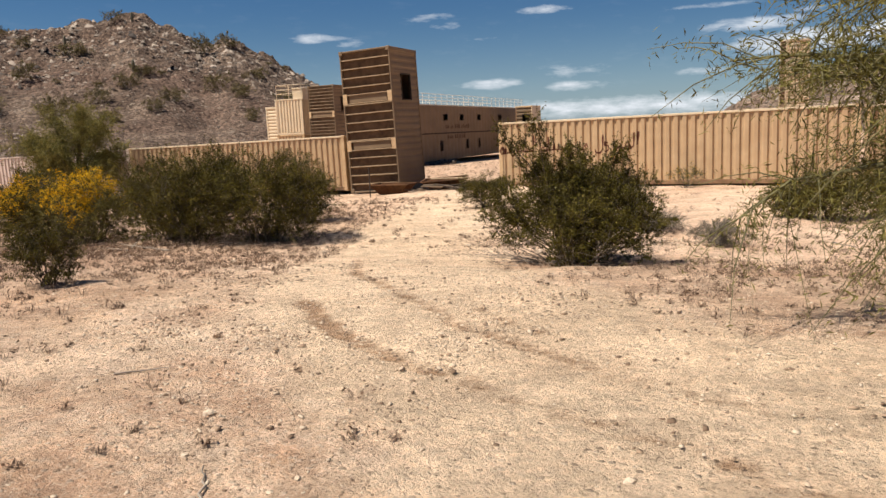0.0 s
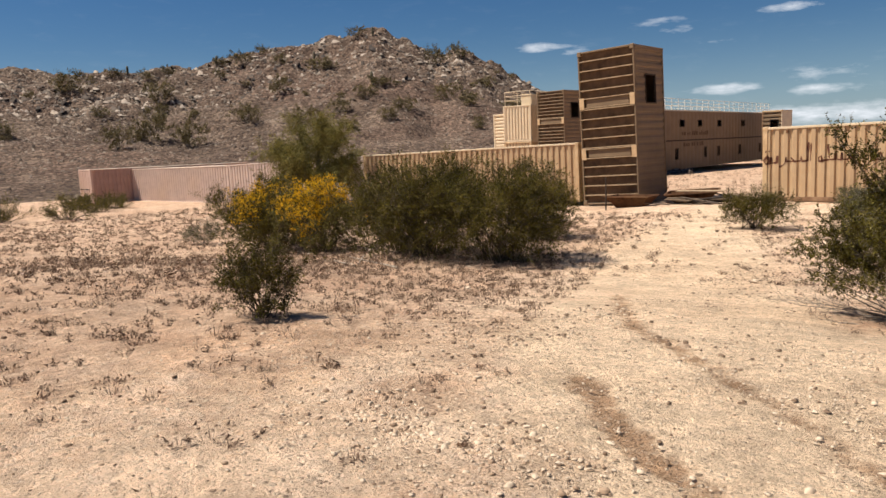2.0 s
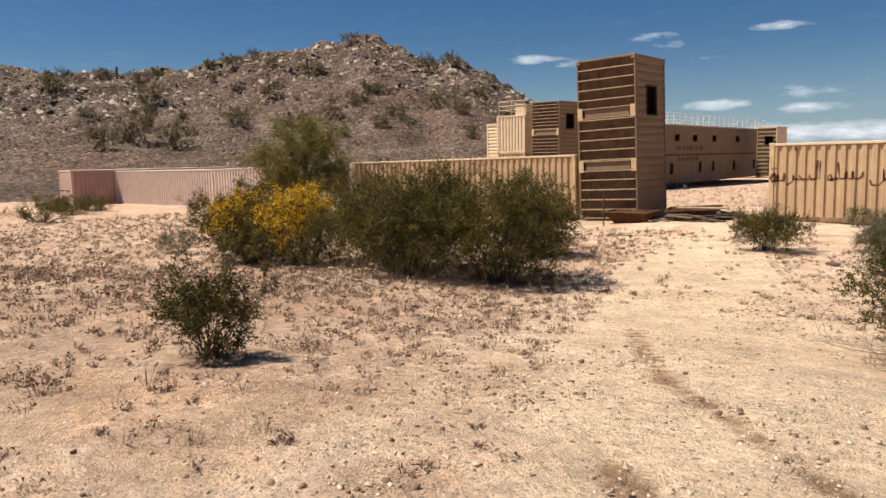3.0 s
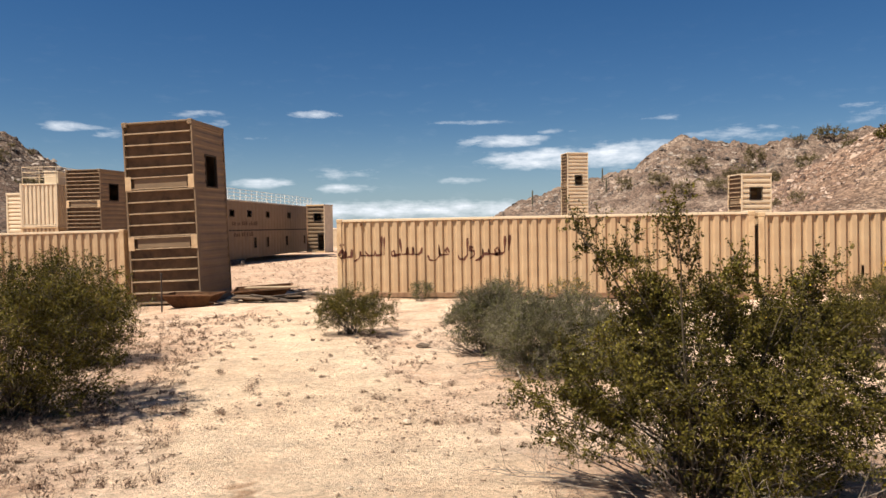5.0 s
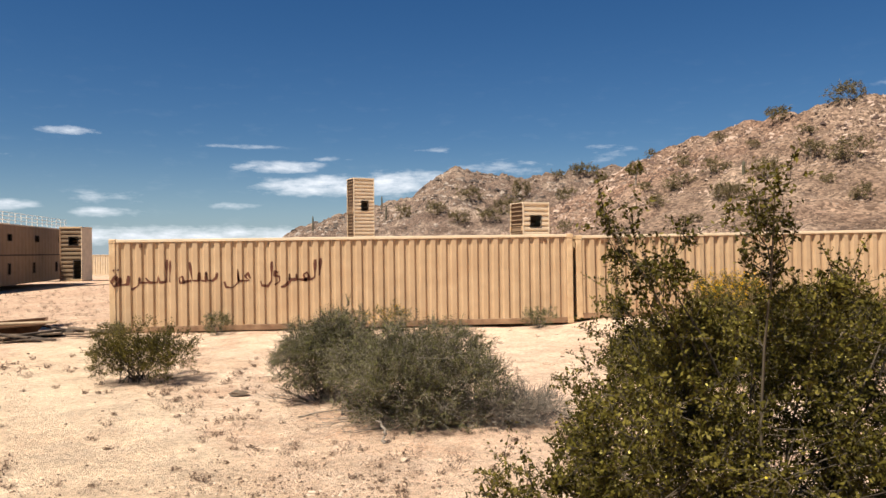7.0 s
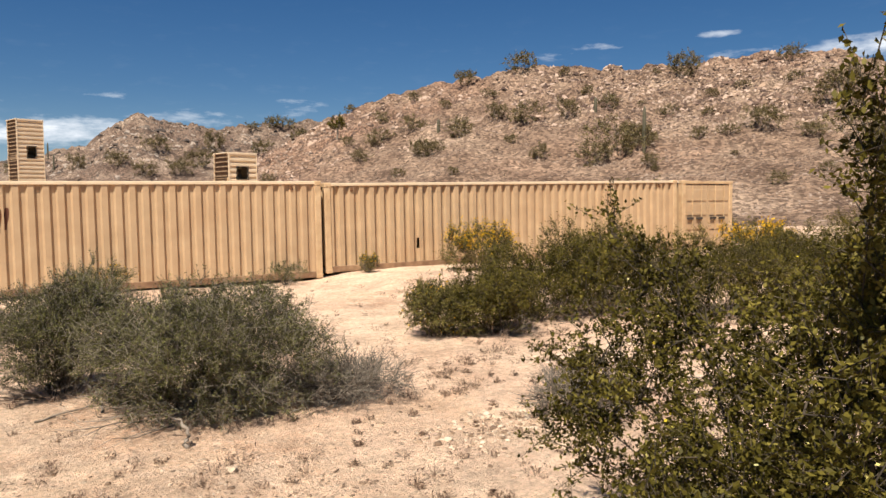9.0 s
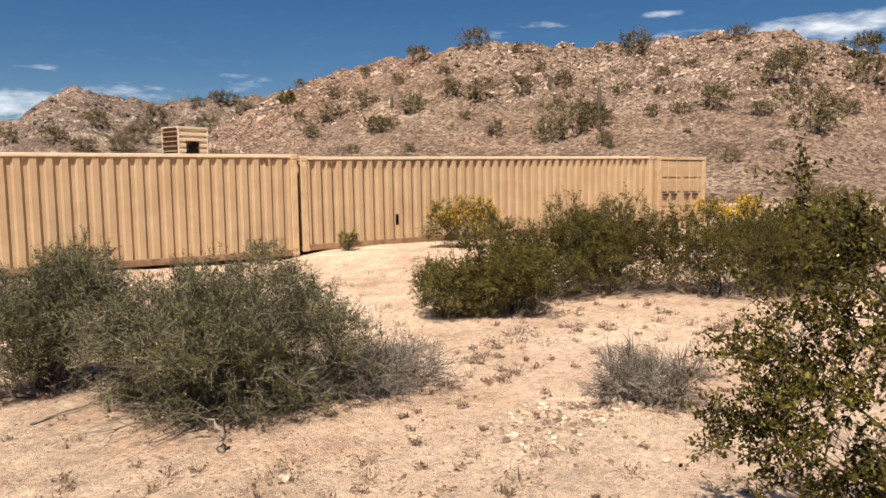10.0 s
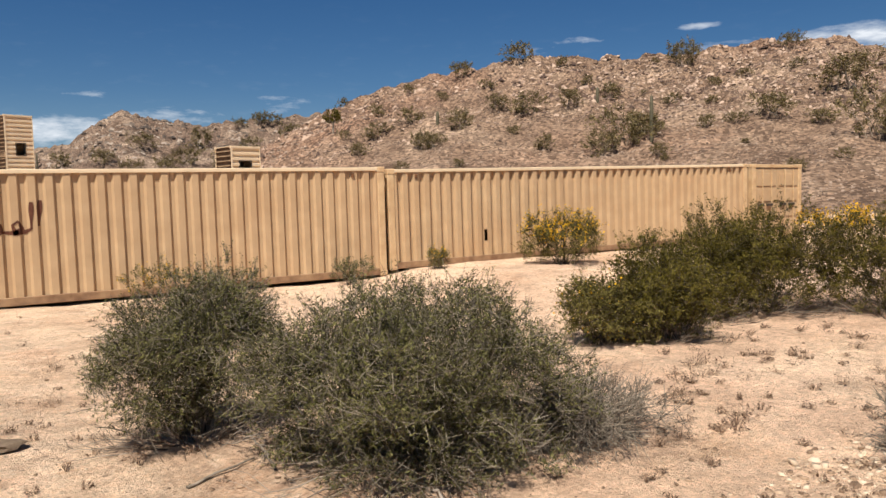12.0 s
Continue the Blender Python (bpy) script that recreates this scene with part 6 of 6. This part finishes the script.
def tufts(name, label, pts, rng, blades, height, mat):
    """Low rounded clumps of dry weed: fine stalks with a small dry head each."""
    n = len(pts)
    b = np.repeat(pts, blades, 0)
    m = len(b)
    a, lean = rng.uniform(0, 2 * np.pi, m), rng.uniform(0.1, 2.2, m)
    s = np.repeat(0.45 + 1.2 * rng.uniform(0, 1, n) ** 2.2, blades) * height
    d = np.stack([np.cos(a) * lean, np.sin(a) * lean, np.ones(m)], 1)
    d /= np.linalg.norm(d, axis=1, keepdims=True)
    root = b + np.stack([np.cos(a), np.sin(a), 0 * a], 1) * 0.55 * s[:, None] * rng.uniform(0, 1, (m, 1))
    w = np.stack([-np.sin(a), np.cos(a), 0 * a], 1) * 0.0032
    tip = root + d * (s * rng.uniform(0.5, 1.1, m))[:, None]
    stalk = np.stack([root - w, root + w, tip], 1).reshape(-1, 3)
    heads = []
    for q in (0.55, 0.95):
        k, _ = leaves(root + (tip - root) * q + rng.normal(0, 0.006, (m, 3)), height * 0.36, rng, 0.6)
        heads.append(k.reshape(-1, 4, 3)[:, :3].reshape(-1, 3))
    v = np.concatenate([stalk, *heads])
    f = np.arange(len(v)).reshape(-1, 3)
    return tagged(new(name, mesh_from(name, v, f, mat)), label, "dry grass", kind="stuff")


def off_lane(x, y, rng):
    west = smooth_step((7 - x) / 5) * smooth_step((-5 - y) / 4) * smooth_step((y + 25) / 4)
    return in_yard(x, y, rng) & (near_lines(x, y, LANE) > 1.3) & (rng.uniform(0, 1, len(x)) < 0.12 + 0.9 * west + 0.55 * smooth_step((x - 9.3) / 1.5) * smooth_step((-14 - y) / 2) * smooth_step((y + 21) / 2))


pts, rng3 = scatter(13000, 101, 9.0, off_lane)
tufts("dry_tufts", "dry straw-brown tufts dotted over the sand", pts, rng3, 12, 0.095, M_TUFT)

rng4 = np.random.default_rng(103)
clumps = ((9.2, -11.0), (9.66, -11.24), (9.9, -10.6), (13.1, -9.7), (13.0, -11.1), (13.0, -11.6), (14.4, -11.4), (10.6, -10.2), (12.0, -10.2), (11.3, -12.4), (8.3, -13.6), (12.5, -13.2), (13.6, -12.2), (7.2, -12.6))
q = np.concatenate([rng4.normal(c, 0.28, (8, 2)) for c in clumps] + [np.stack([rng4.uniform(7.5, 15.5, 70), rng4.uniform(-13.5, -9.2, 70)], 1), np.stack([rng4.uniform(1.0, 7.0, 110), rng4.uniform(-14.5, -5.0, 110)], 1)])
q = np.stack([q[:, 0], q[:, 1], ground_z(q[:, 0], q[:, 1]) + lumps(q[:, 0], q[:, 1])], 1)
tufts("dry_tufts", "pinkish brown dry tufts on pale sand", q, rng4, 20, 0.10, M_TUFT)

rng5 = np.random.default_rng(104)
q = np.stack([rng5.uniform(-30, 1, 2600), rng5.uniform(-24, -4, 2600)], 1)
q = np.stack([q[:, 0], q[:, 1], ground_z(q[:, 0], q[:, 1]) + lumps(q[:, 0], q[:, 1])], 1)
tufts("dry_tufts", "brown dry tufts and low dead weeds over the field", q, rng5, 12, 0.17, M_TUFT)
pts = q[rng5.integers(0, len(q), 1800)] + rng5.normal(0, 0.6, (1800, 3)) * np.array([1, 1, 0])
rocks("field_stones", "small brown stones scattered over the field", pts, 0.02 + 0.06 * rng5.uniform(0, 1, 1800) ** 4, M_STONE, 105)


rng6 = np.random.default_rng(106)
q = np.stack([rng6.uniform(-20, 3, 2600), 1.5 + 55 * rng6.uniform(0, 1, 2600) ** 1.5], 1)
q = np.stack([q[:, 0], q[:, 1], ground_z(q[:, 0], q[:, 1]) + lumps(q[:, 0], q[:, 1])], 1)
tufts("dry_tufts", "low brown weeds dotted over the yard", q[:1500], rng6, 9, 0.15, M_TUFT)
rocks("field_stones", "small brown stones strewn over the yard", q[1500:], 0.02 + 0.07 * rng6.uniform(0, 1, 1100) ** 4, M_STONE, 107)


def stone(x, y, s, seed, label="single pale stone lying on the sand", mat=None, flat=0.65):
    bm = bmesh.new()
    bmesh.ops.create_icosphere(bm, subdivisions=2, radius=s)
    rnd = random.Random(seed)
    k = [rnd.uniform(0.7, 1.3) for _ in range(3)]
    for v in bm.verts:
        v.co *= 1 + 0.55 * noise.noise(v.co * (1.3 / s) + Vector((seed * 3.7, 0, 0)))
        v.co.x, v.co.y, v.co.z = v.co.x * k[0], v.co.y * k[1], v.co.z * flat
    me = bpy.data.meshes.new("stone")
    bm.to_mesh(me)
    bm.free()
    me.materials.append(mat or M_STONE)
    ob = new("stone", me)
    ob.matrix_world = pose(x, y, gz(x, y) + s * 0.3, 0, 0, seed * 40)
    tagged(ob, label, "stone", "single stones")


for i, (x, y, r) in enumerate(((10.06, -23.78, 0.018), (11.41, -23.19, 0.022), (9.10, -23.40, 0.034), (10.10, -21.16, 0.029), (10.64, -21.96, 0.020), (10.01, -23.28, 0.013), (9.66, -22.27, 0.025), (8.40, -22.04, 0.015), (10.74, -23.33, 0.010), (3.00, -14.72, 0.031), (11.11, -23.03, 0.011), (9.40, -23.84, 0.017), (10.70, -22.72, 0.015), (9.95, -22.85, 0.014), (3.49, -15.33, 0.038), (7.43, -14.38, 0.066), (5.82, -13.94, 0.046), (3.78, -13.35, 0.038), (6.20, -13.27, 0.032), (7.02, -12.43, 0.038), (8.51, -13.08, 0.020), (9.25, -13.53, 0.030), (8.58, -12.30, 0.018), (3.55, -15.44, 0.025), (3.35, -17.51, 0.042), (7.00, -19.78, 0.014), (5.89, -20.28, 0.014))):
    stone(x, y, r, i + 1)


stone(4.79, -8.80, 0.14, 41, "flat dark brown rock half sunk in the sand", M_PLANK, 0.3)


def stick(points, r, seed, label="dry bleached stick lying on the sand", mat=None):
    rnd = np.random.default_rng(seed)
    p = np.array([(x, y, gz(x, y) + h) for x, y, h in points])
    k = np.linspace(0, len(p) - 1, 9)
    q = np.stack([np.interp(k, np.arange(len(p)), p[:, i]) for i in range(3)], 1) + rnd.normal(0, r * 0.9, (9, 3)) * np.array([1, 1, 0.3])
    ob = tagged(new("stick", tube_mesh("stick", q[None], np.linspace(1, 0.45, 9)[None] * r, mat or M_DEADWOOD, 5)), label, "stick", "loose sticks")
    return ob


stick([(6.84, -11.75, 0.0), (6.86, -11.72, 0.12), (6.80, -11.68, 0.24)], 0.022, 1, "short pale stick standing in the sand")
stick([(-6.1, -17.2, 0.02), (-5.2, -17.0, 0.03), (-4.4, -16.9, 0.02)], 0.025, 2)
stick([(0.2, -16.1, 0.02), (-0.9, -15.9, 0.05), (-2.0, -15.6, 0.08)], 0.024, 3)
stick([(-0.6, -16.4, 0.02), (-1.2, -15.9, 0.06), (-1.7, -15.4, 0.14)], 0.022, 4)
stick([(-0.4, -16.6, 0.02), (-1.5, -16.3, 0.04), (-2.6, -16.0, 0.05)], 0.020, 5)
stick([(11.83, -11.88, 0.02), (12.05, -12.2, 0.04), (12.25, -12.45, 0.02)], 0.014, 6)
stick([(5.79, -10.28, 0.01), (6.08, -10.16, 0.03), (6.28, -10.05, 0.02)], 0.012, 7, "dry brown stick lying by the bush", M_STEM)
stick([(6.35, -10.34, 0.02), (6.32, -9.83, 0.10)], 0.011, 8)
stick([(9.9, -24.2, 0.01), (9.6, -23.9, 0.015)], 0.008, 9)
stick([(7.9, -23.1, 0.01), (8.2, -22.9, 0.015)], 0.008, 10)
